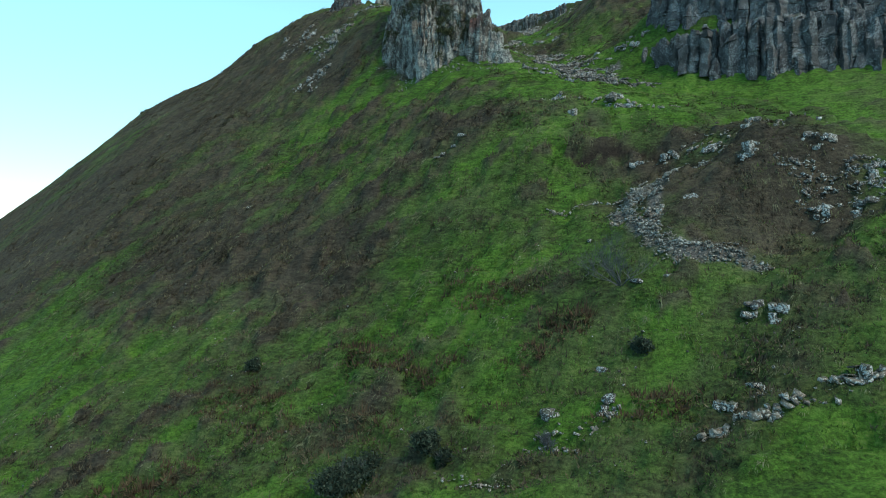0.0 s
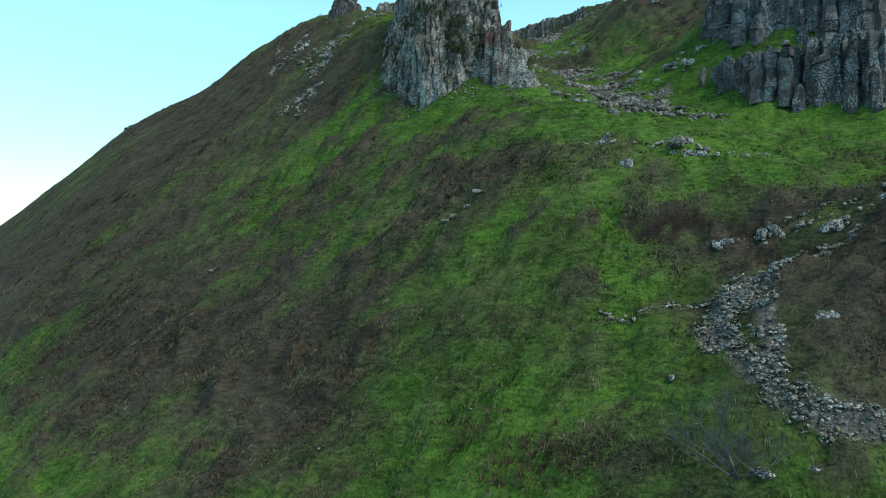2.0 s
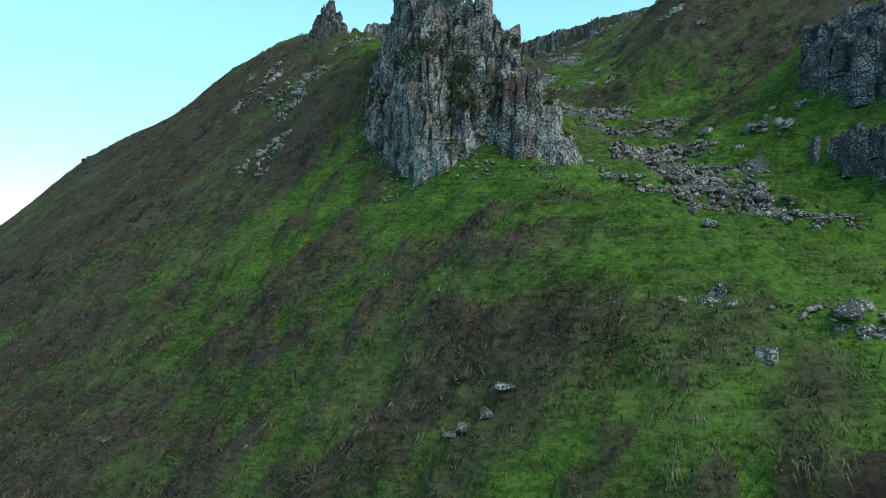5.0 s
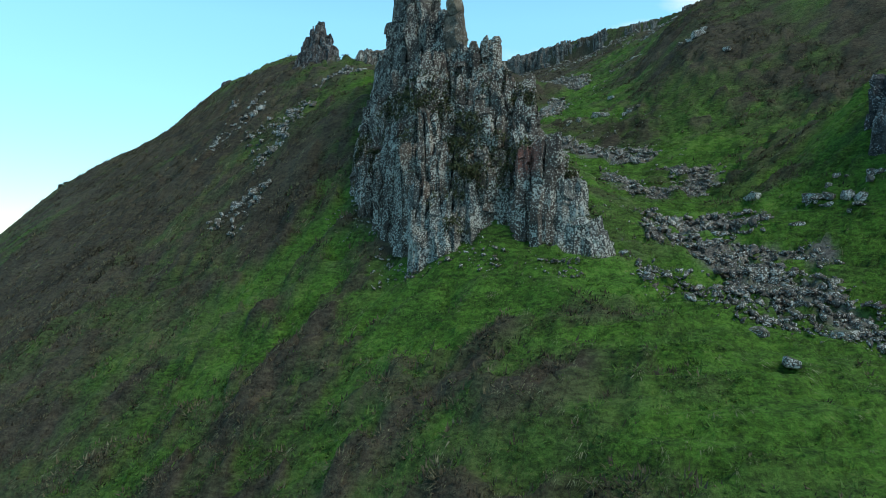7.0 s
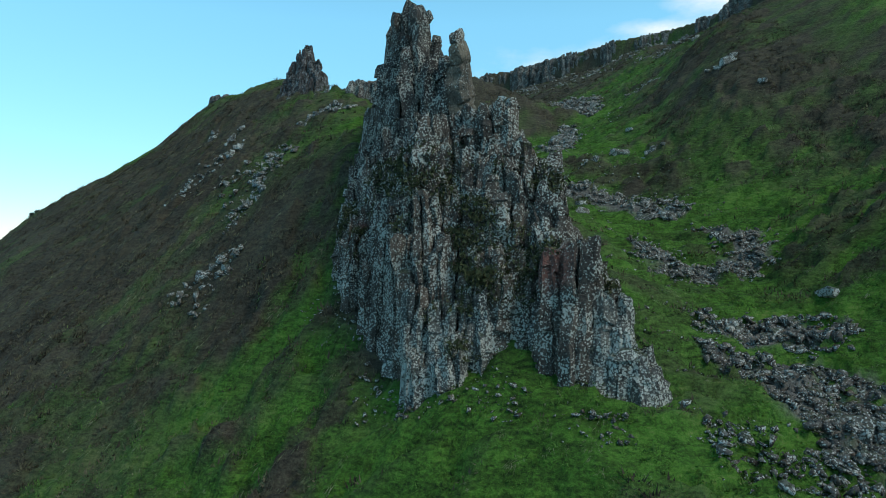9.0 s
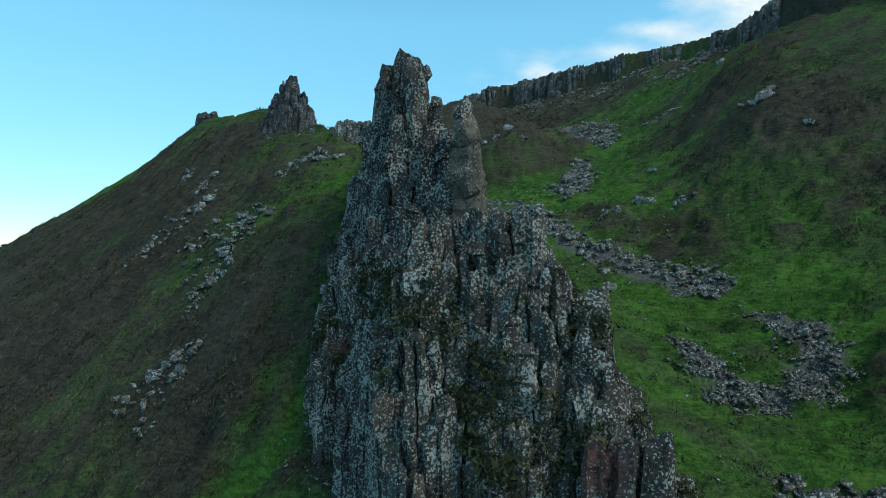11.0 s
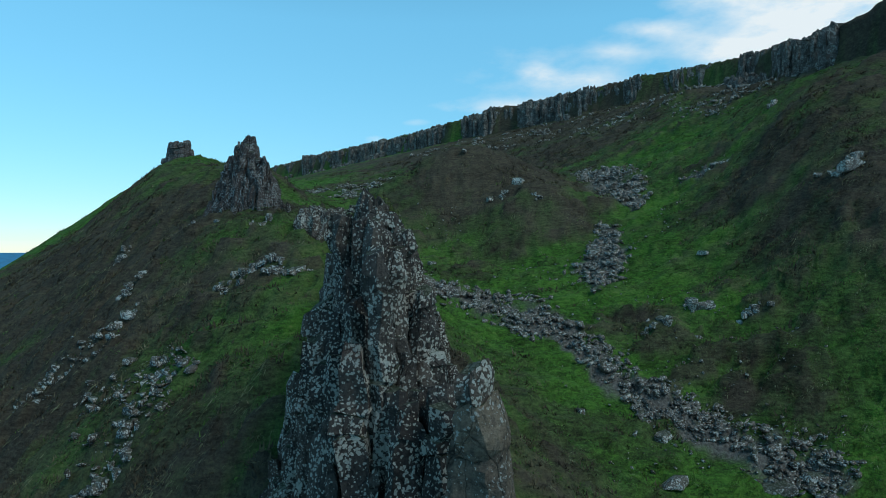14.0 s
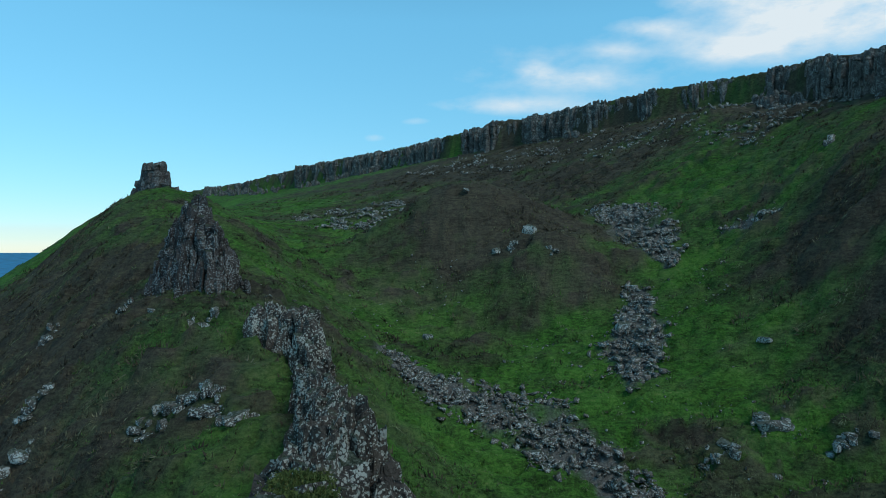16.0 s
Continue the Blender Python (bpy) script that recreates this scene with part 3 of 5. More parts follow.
TURF = material("cushion turf", blade_nodes([(0.2, (0.05, 0.06, 0.018)), (0.55, (0.105, 0.12, 0.032)), (0.9, (0.19, 0.185, 0.07))], 0.85, 0.3))
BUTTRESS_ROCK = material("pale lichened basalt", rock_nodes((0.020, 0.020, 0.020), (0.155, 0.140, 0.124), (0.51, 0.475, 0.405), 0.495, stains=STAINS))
RED_ROCK = material("reddish basalt", rock_nodes((0.016, 0.013, 0.013), (0.10, 0.080, 0.072), (0.32, 0.31, 0.29), 0.54))
CLIFF = material("dark basalt", rock_nodes((0.014, 0.014, 0.016), (0.090, 0.087, 0.086), (0.37, 0.37, 0.36), 0.54))
STONE = material("weathered stone", rock_nodes((0.032, 0.029, 0.025), (0.175, 0.158, 0.138), (0.56, 0.54, 0.49), 0.505, 0.9))
TRACK_STONE = material("tan track stone", rock_nodes((0.075, 0.066, 0.056), (0.30, 0.275, 0.235), (0.58, 0.56, 0.50), 0.52, 1.0))
RUBBLE = material("broken stone", rock_nodes((0.036, 0.031, 0.028), (0.20, 0.178, 0.16), (0.58, 0.56, 0.51), 0.52, 1.0))
SEA = material("sea water", plain_nodes((0.02, 0.13, 0.25), 0.6, 0.02))
BARK = material("grey bark", plain_nodes((0.09, 0.085, 0.08), 0.9))
GORSE = material("dark gorse leaves", blade_nodes([(0.2, (0.018, 0.027, 0.018)), (0.55, (0.05, 0.07, 0.045)), (0.9, (0.12, 0.14, 0.095))], 0.8))

LEDGE = material("ledge plants", blade_nodes([(0.25, (0.026, 0.029, 0.013)), (0.5, (0.058, 0.062, 0.026)), (0.8, (0.115, 0.108, 0.05))], 0.9, 0.25))

# ---- mesh helpers ----


def mesh_of(name, verts, faces, mat):
    """A mesh from arrays; faces all have as many corners as the array has columns."""
    me = bpy.data.meshes.new(name)
    verts, faces = np.asarray(verts, np.float32), np.asarray(faces, np.int32)
    me.vertices.add(len(verts))
    me.vertices.foreach_set("co", verts.ravel())
    me.loops.add(faces.size)
    me.loops.foreach_set("vertex_index", faces.ravel())
    me.polygons.add(len(faces))
    me.polygons.foreach_set("loop_start", np.arange(0, faces.size, faces.shape[1], dtype=np.int32))
    me.update(calc_edges=True)
    me.materials.append(mat)
    return me


def soup(name, pieces, mat):
    """One mesh from many (verts, faces) pieces with faces of any size."""
    verts, faces, at = [], [], 0
    for v, f in pieces:
        verts.extend(v)
        faces.extend([tuple(i + at for i in face) for face in f])
        at += len(v)
    me = bpy.data.meshes.new(name)
    me.from_pydata(verts, [], faces)
    me.materials.append(mat)
    return me


def part(name, me, parent, label="", kind=""):
    ob = new(name, me)
    ob.parent = parent
    return tagged(ob, label, kind=kind)


# ---- ground and sea ----


def lines(stops):
    """Grid lines: (from, to, step at the start, step at the end) one after the other."""
    out = []
    for a, b, s0, s1 in stops:
        v = a
        while v < b - 1e-6:
            out.append(v)
            v += s0 + (s1 - s0) * (v - a) / (b - a)
    out.append(stops[-1][1])
    return np.array(out)


gx = lines([(-900, -160, 40, 5), (-160, -50, 4, 0.6), (-50, -38, 0.6, 0.34), (-38, 34, 0.3, 0.3), (34, 46, 0.34, 0.6), (46, 130, 0.6, 4), (130, 900, 5, 45)])
gy = lines([(-500, -20, 40, 4), (-20, 26, 3, 0.5), (26, 84, 0.3, 0.3), (84, 150, 0.34, 0.5), (150, 270, 0.6, 1.3), (270, 420, 1.5, 4), (420, 1400, 5, 60)])
mx, my = np.meshgrid(gx, gy)
mz = land(mx, my)
idx = np.arange(mx.size).reshape(mx.shape)
quads = np.stack([idx[:-1, :-1], idx[:-1, 1:], idx[1:, 1:], idx[1:, :-1]], -1).reshape(-1, 4)
me = mesh_of("ground", np.stack([mx, my, mz], -1).reshape(-1, 3), quads, GROUND)
me.polygons.foreach_set("use_smooth", np.ones(len(quads), bool))
att = me.attributes.new("heather", "FLOAT", "POINT")
att.data.foreach_set("value", heather(mx, my).astype(np.float32).ravel())
att = me.attributes.new("peat", "FLOAT", "POINT")
att.data.foreach_set("value", peaty(mx, my).astype(np.float32).ravel())
att = me.attributes.new("stony", "FLOAT", "POINT")
att.data.foreach_set("value", stony(mx, my).astype(np.float32).ravel())
tagged(new("ground", me), "steep rough hillside of green grass and brown heather", "hillside", kind="structure")


def build_sea():
    rings = np.array([0.0, 300, 700, 1200, 1600, 2000, 2500, 3000, 3500, 4000, 4400, 4700])
    turns = np.linspace(0, 2 * np.pi, 97)[:-1]
    lift = 92.0 * np.clip((rings - 1200) / 3500, 0, 1) ** 1.6
    v = [(r * math.cos(a), 150 + r * math.sin(a), z) for r, z in zip(rings, lift) for a in turns]
    n = len(turns)
    f = [(k * n + i, k * n + (i + 1) % n, (k + 1) * n + (i + 1) % n, (k + 1) * n + i) for k in range(len(rings) - 1) for i in range(n)]
    sea = new("water", mesh_of("water", v, f, SEA))
    tagged(sea, "calm blue sea reaching the horizon", "sea", kind="structure")


build_sea()

# ---- crags of basalt columns ----


def crag_top(x, y, ridges):
    z = np.full(np.shape(x), -1e3)
    for ax, ay, az, bx, by, bz, w, steep in ridges:
        ex, ey = bx - ax, by - ay
        t = np.clip(((x - ax) * ex + (y - ay) * ey) / max(ex * ex + ey * ey, 1e-9), 0, 1)
        d = np.hypot(x - ax - t * ex, y - ay - t * ey)
        z = np.maximum(z, az + t * (bz - az) - steep * np.maximum(0, d - w))
    return z


def rib(rng, x, y, low, high, r, lean, shatter=1.0):
    """One jointed rib of rock: an uneven, shattered prism with cracks, offsets, notches and a broken top."""
    n = rng.choice((5, 6, 7, 8))
    turn = rng.random() * 6.28
    angles = [turn + 6.283 * (k + 0.6 * (rng.random() - 0.5)) / n for k in range(n)]
    radii = [r * (0.65 + 0.75 * rng.random()) for _ in range(n)]
    tilt, heading = 0.15 + rng.random() * 0.6, rng.random() * 6.28
    tall = max(high - low, 0.3)
    count = max(3, int(tall / 0.48))
    lx, ly = lean[0] + 0.22 * shatter * (rng.random() - 0.5), lean[1] + 0.22 * shatter * (rng.random() - 0.5)
    rings, sx, sy = [], 0.0, 0.0
    for k in range(count + 1):
        t = k / count
        z = low + tall * t + (0.3 * (rng.random() - 0.5) if 0 < k < count else 0)
        size = 1.18 - 0.36 * t - (0.25 if k == count else 0.0) + 0.26 * shatter * (rng.random() - 0.5)
        rings.append((z, size, sx, sy))
        if 0 < k < count and rng.random() < 0.34:  # a crack, and the block above it shifted
            rings.append((z + 0.04, size * 0.8, sx, sy))
            sx, sy = sx + 0.28 * shatter * r * rng.gauss(0, 1), sy + 0.28 * shatter * r * rng.gauss(0, 1)
            rings.append((z + 0.10, size * (0.85 + 0.25 * rng.random()), sx, sy))
    v, f = [], []
    for z, s, ox, oy in rings:
        grip = min(1.0, max(0.0, (z - high + 0.9) / 0.9))
        for a, q in zip(angles, radii):
            w = q * s * (0.9 + 0.2 * rng.random())
            px, py = w * math.cos(a), w * math.sin(a)
            dz = grip * tilt * (px * math.cos(heading) + py * math.sin(heading)) + 0.16 * (rng.random() - 0.5)
            v.append((x + ox + px + lx * (z - high), y + oy + py + ly * (z - high), z + dz))
    for k in range(len(rings) - 1):
        for i in range(n):
            j = (i + 1) % n
            f.append((k * n + i, k * n + j, (k + 1) * n + j, (k + 1) * n + i))
    f.append(tuple((len(rings) - 1) * n + i for i in range(n)))
    return v, f


def weathered(v, amount):
    """Moves points a little by noise, so that edges run crooked."""
    p = np.array(v)
    for size, k in ((0.9, amount), (0.35, 0.55 * amount)):
        q = p / size
        p = p + k * np.stack([vnoise(q[:, 0], q[:, 1], q[:, 2] + 31.0 * c) for c in range(3)], -1)
    return p


def build_crag(name, layers, seed, label, near, singles=300, lean=(0.0, 0.0), rough=0.6, piece="rib", rock_at=None, stands=None, shatter=0.75):
    """A crag of jointed ribs; layers: (ridges, spacing, plan box, material, least height, ledges). The singles nearest to the plan point near are parts of their own."""
    rng = random.Random(seed)
    made = []
    for ridges, cell, (x0, y0, x1, y1), first_mat, clear, ledge in layers:
        spots = []
        row, y = 0, y0
        while y < y1:
            x = x0 + (cell / 2 if row % 2 else 0)
            while x < x1:
                spots.append((x + 0.7 * cell * (rng.random() - 0.5), y + 0.7 * cell * (rng.random() - 0.5)))
                x += cell
            y += cell * 0.87
            row += 1
        xs, ys = np.array(spots).T

        def top(px, py):
            px, py = px + 0.22 * vnoise(px / 1.5, py / 1.5, seed), py + 0.22 * vnoise(px / 1.5, py / 1.5, seed + 9.5)
            z = crag_top(px, py, ridges)
            tread = 2.6
            k = z / tread + 0.5 * vnoise(px / 3.5, py / 3.5, seed + 1.1)
            f = k - np.floor(k)
            z = z + ledge * tread * (f * f * f * (f * (f * 6 - 15) + 10) - f)
            return z + (rough if cell < 0.8 else 0.5 * rough) * (0.8 * vnoise(px / 2.4, py / 2.4, seed + 3.3) + 0.5 * vnoise(px / 1.0, py / 1.0, seed + 5.7))

        h, g = top(xs, ys), land(xs, ys, False)
        around = np.min([top(xs + 1.5 * cell * math.cos(a), ys + 1.5 * cell * math.sin(a)) for a in np.arange(0, 6.2, 0.785)], 0)
        low = np.maximum(g - 1.0, np.minimum(around, h) - 1.8)
        if stands:
            low = np.where(stands(xs, ys - 1.6), low, g - 1.0)
        for i in range(len(xs)):
            if h[i] > g[i] + clear:
                r = cell * rng.choice((0.5, 0.58, 0.64, 0.75, 0.92))
                layer_mat = rock_at(xs[i], ys[i], h[i], first_mat) if rock_at else first_mat
                if stands and not stands(xs[i], ys[i]):
                    continue
                made.append(((xs[i] - near[0]) ** 2 + (ys[i] - near[1]) ** 2, rib(rng, xs[i], ys[i], low[i], h[i] + 0.3 * (rng.random() - 0.5), r, lean, shatter), layer_mat))
    made.sort(key=lambda m: m[0])
    rock = new(name)
    base = np.array((near[0], near[1], float(land(near[0], near[1], False))))
    rock.location = base
    tagged(rock, label, "rock")
    moved = weathered([p for _, (v, f), _ in made for p in v], 0.16) - base
    rest, at = {}, 0
    for k, (_, (v, f), layer_mat) in enumerate(made):
        v = [tuple(p) for p in moved[at : at + len(v)]]
        at += len(v)
        if k < singles:
            part(piece, soup(piece, [(v, f)], layer_mat), rock)
        else:
            rest.setdefault(layer_mat.name, (layer_mat, []))[1].append((v, f))
    for layer_mat, pieces in rest.values():
        part("rock_mass", soup("rock_mass", pieces, layer_mat), rock, kind="stuff")
    return rock


SPIRE = [  # a ridge's two ends, half width, steepness
    (-2.9, 95.0, 104.0, -3.4, 97.0, 104.9, 0.5, 4.6), (-3.6, 97.2, 104.4, -4.5, 101.5, 104.5, 0.6, 4.2), (-1.7, 91.6, 99.4, -3.6, 96.4, 100.4, 0.5, 4.0),
    (-2.8, 93.4, 99.6, -4.4, 98.5, 99.0, 0.4, 4.2), (-0.2, 90.0, 95.8, -1.8, 91.4, 97.4, 0.3, 4.5), (-3.3, 93.7, 103.2, -3.9, 97.0, 102.1, 0.32, 8.2),
]
FIN = [
    (-4.4, 101.5, 104.2, -4.1, 106.6, 104.7, 0.7, 3.3), (-4.1, 106.6, 104.7, -5.4, 111.0, 103.6, 0.5, 2.8), (-5.4, 111.0, 103.4, -6.7, 115.5, 103.6, 0.5, 2.8), (-6.7, 115.5, 103.6, -8.2, 119.5, 103.6, 0.4, 2.8),
    (-8.2, 121, 104.8, -9.0, 123.0, 106.4, 0.5, 4.0), (-8.9, 123.0, 106.4, -11.4, 123.6, 106.3, 0.5, 4.5),
    (1.9, 85.6, 95.3, -2.5, 89.4, 94.9, 0.6, 3.0), (-1.9, 86.6, 94.6, -2.4, 88.8, 94.6, 0.6, 3.0), (-2.5, 89.1, 94.5, -4.7, 92.6, 92.8, 0.33, 3.2), (-4.7, 92.8, 94.3, -7.2, 97.0, 93.3, 0.24, 3.6),
    (1.9, 85.2, 95.5, 2.9, 83.6, 91.0, 0.40, 5.0), (3.1, 84.3, 88.0, 4.9, 80.0, 88.2, 0.60, 4.8), (4.2, 84.5, 89.2, 6.4, 80.4, 85.8, 0.73, 6.1), (6.6, 79.6, 84.4, 7.8, 78.2, 81.8, 0.5, 4.0),
    (-0.8, 84.0, 86.2, -3.6, 88.2, 87.2, 0.40, 3.0), (0.9, 83.2, 86.7, 3.6, 82.2, 86.5, 0.50, 6.0), (-6.4, 97.9, 95.6, -8.3, 101.8, 94.0, 0.28, 3.1),
    (-6.3, 90.6, 88.8, -7.6, 96.2, 90.8, 0.50, 3.9), (3.9, 83.8, 92.2, 4.3, 82.5, 90.0, 0.24, 4.3), (3.5, 86.4, 92.4, -4.3, 91.1, 90.1, 0.27, 1.9),
]
BUTTRESS = [
    (0.6, 82.0, 86.6, 0.2, 82.1, 86.6, 0.15, 9.0), (-0.4, 82.2, 85.8, -0.7, 82.2, 85.7, 0.1, 9.0), (-1.3, 82.3, 85.2, -1.6, 82.5, 85.0, 0.1, 8.0), (-2.2, 82.8, 84.6, -2.5, 83.0, 84.5, 0.1, 8.0), (-3.2, 83.6, 84.2, -3.3, 83.9, 84.3, 0.1, 7.0), (-0.4, 81.2, 83.4, -1.4, 81.4, 83.0, 0.3, 5.0), (-2.4, 82.0, 82.9, -2.9, 82.4, 82.8, 0.3, 5.0),
    (4.35, 79.2, 87.9, 4.45, 79.6, 88.0, 0.15, 11.0), (5.4, 79.2, 86.3, 5.7, 79.6, 86.3, 0.25, 8.0), (6.3, 79.3, 85.0, 6.6, 79.4, 84.8, 0.2, 6.0), (3.4, 80.2, 84.2, 3.9, 79.8, 84.2, 0.2, 6.0),
    (-4.5, 86.0, 84.6, -4.6, 86.3, 84.6, 0.1, 7.0), (-5.2, 87.6, 85.0, -5.3, 87.8, 85.0, 0.1, 6.0), (-6.1, 88.9, 85.6, -6.2, 89.1, 85.6, 0.1, 6.0), (-4.0, 84.9, 84.0, -4.1, 85.1, 84.0, 0.1, 6.0), (-6.9, 90.0, 86.0, -7.0, 90.2, 86.0, 0.1, 6.0), (-7.8, 91.6, 86.8, -7.9, 91.8, 86.8, 0.1, 6.0), (-5.0, 89.2, 86.4, -5.1, 89.4, 86.4, 0.1, 6.0), (7.0, 78.4, 83.2, 7.8, 78.0, 82.5, 0.3, 4.0),
]
FIN_FOOT = ((-9.8, 94.7), (-7.8, 92.0), (-5.6, 88.3), (-4.2, 85.6), (-3.3, 83.4), (-2.6, 82.1), (-0.9, 80.9), (0.2, 81.1), (1.2, 81.7), (2.6, 81.7), (3.7, 80.7), (4.0, 80.0), (5.8, 79.5), (7.2, 78.7), (8.6, 79.1))


def fin_stands(x, y):
    """Whether a plan point lies behind the front foot of the fin."""
    return y > np.interp(x, [p[0] for p in FIN_FOOT], [p[1] for p in FIN_FOOT])


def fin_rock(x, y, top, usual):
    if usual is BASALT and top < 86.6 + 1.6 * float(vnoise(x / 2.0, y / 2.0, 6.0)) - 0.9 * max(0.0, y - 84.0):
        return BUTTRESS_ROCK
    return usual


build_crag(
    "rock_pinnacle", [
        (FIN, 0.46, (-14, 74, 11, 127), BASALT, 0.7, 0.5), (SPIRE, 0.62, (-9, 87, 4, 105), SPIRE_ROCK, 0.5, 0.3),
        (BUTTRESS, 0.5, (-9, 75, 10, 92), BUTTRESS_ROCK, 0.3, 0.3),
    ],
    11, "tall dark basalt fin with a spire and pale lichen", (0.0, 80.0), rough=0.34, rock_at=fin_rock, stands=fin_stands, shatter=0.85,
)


def pillar_block(rng, x, y, low, high, wide, narrow, lean):
    """One squared block of a standing pillar, slightly rounded, worn and cracked."""
    turn, n = rng.uniform(0.2, 0.5), 10
    corner = [(1.0 + 0.16 * math.cos(4 * (6.283 * k / n)) + rng.uniform(-0.07, 0.07)) for k in range(n)]
    count = max(3, int((high - low) / 0.2))
    v, f = [], []
    for k in range(count + 1):
        t = k / count
        edge = 0.86 if k in (0, count) else 1.0
        r = (wide + (narrow - wide) * t) * edge * rng.uniform(0.97, 1.03)
        for i in range(n):
            a = turn + 6.283 * i / n
            q = r * corner[i] * rng.uniform(0.97, 1.03)
            v.append((x + lean * (high - low) * t + q * math.cos(a), y + 0.9 * q * math.sin(a), low + (high - low) * t + 0.05 * rng.uniform(-1, 1) + (0.12 * math.cos(a) if k == count else 0)))
    for k in range(count):
        f += [(k * n + i, k * n + (i + 1) % n, (k + 1) * n + (i + 1) % n, (k + 1) * n + i) for i in range(n)]
    f.append(tuple(count * n + i for i in range(n)))
    return v, f


def build_pillar():
    rng = random.Random(15)
    pillar = new("rock_pillar")
    pillar.location = (-0.4, 89.7, 95.0)
    tagged(pillar, "slender tan basalt pillar leaning beside the spire", "rock")
    for x, y, low, high, wide, narrow, lean, rock in (
        (-0.22, 89.9, 93.6, 96.5, 0.86, 0.78, 0.0, TAN_ROCK), (-0.3, 89.8, 96.44, 98.68, 0.74, 0.62, -0.05, TAN_ROCK), (-0.42, 89.7, 98.66, 99.95, 0.58, 0.5, -0.06, TAN_ROCK),
        (-0.56, 89.68, 99.93, 100.62, 0.46, 0.3, -0.08, BASALT), (-1.16, 90.0, 94.0, 97.6, 0.34, 0.26, 0.0, BASALT), (-1.02, 89.8, 97.4, 98.9, 0.2, 0.16, 0.02, TAN_ROCK), (0.5, 89.7, 93.6, 95.4, 0.5, 0.36, 0.0, BASALT),
    ):
        v, f = pillar_block(rng, x, y, low, high, wide, narrow, lean)
        p = weathered(v, 0.17) - np.array((-0.4, 89.7, 95.0))
        part("block", soup("block", [([tuple(q) for q in p], f)], rock), pillar)


build_pillar()
CRAG = [
    (-18.8, 133.4, 113.1, -19.5, 134.4, 112.8, 0.5, 3.4), (-17.6, 132.8, 110.9, -20.8, 135.4, 111.4, 0.55, 3.0), (-14.4, 132.4, 106.4, -22.4, 138.0, 109.4, 0.6, 3.2),
    (-20.5, 135.0, 110.8, -22.8, 136.3, 107.6, 0.7, 2.8), (-17.6, 133.8, 110.0, -15.6, 132.6, 106.6, 0.7, 2.8), (-15.6, 132.6, 106.6, -13.2, 131.8, 105.4, 0.5, 3.0),
]
build_crag("rock_stack", [(CRAG, 0.46, (-27, 128, -11, 142), RED_ROCK, 0.35, 0.5)], 23, "craggy reddish-grey basalt stack standing on the spur", (-18.6, 134.0), rough=0.45, shatter=0.8)
KNOB = [(-57.6, 216.4, 126.0, -60.2, 218.4, 126.2, 1.3, 5.0), (-57.0, 216.2, 124.4, -61.0, 219, 124.2, 1.3, 3.6), (-55.8, 215.1, 122.4, -59.1, 221.5, 121.1, 1.3, 2.4)]
build_crag("rocky_knob", [(KNOB, 1.0, (-68, 208, -48, 227), RED_ROCK, 0.35, 0.4)], 31, "blocky brown rock knob on a grassy cone", (-58.4, 216.5), rough=0.5)
LOWER = [
    (23.6, 77.6, 83.2, 27.2, 72.6, 83.7, 0.5, 10.0), (27.2, 72.6, 83.7, 33.5, 68.2, 83.4, 0.6, 10.0), (33.5, 68.2, 83.4, 42, 66.5, 84.0, 0.8, 10.0), (42, 66.5, 84.0, 56, 66, 86.0, 1.0, 6.0),
]
UPPER = [
    (26.4, 83.6, 90.5, 28.2, 79.6, 91.4, 0.6, 6.5), (28.2, 79.6, 91.4, 34.5, 74.6, 91.0, 1.0, 6.5), (34.5, 74.6, 91.0, 44, 72.5, 92.5, 1.0, 6.5), (44, 72.5, 92.5, 58, 72, 95, 1.2, 5.0),
    (27.8, 85.5, 93.0, 31, 80.5, 93.6, 1.0, 6.5),
]
build_crag("lower_cliff", [(LOWER, 0.8, (20, 63, 52, 82), CLIFF, 0.35, 0.4)], 41, "dark columnar basalt cliff above a green bench", (27, 72), rough=0.5, shatter=0.35)
build_crag("upper_cliff", [(UPPER, 0.9, (22, 68, 54, 90), CLIFF, 0.35, 0.4)], 43, "dark blocky basalt cliff tier over a grassy ledge", (28, 79), rough=0.7, shatter=0.5)


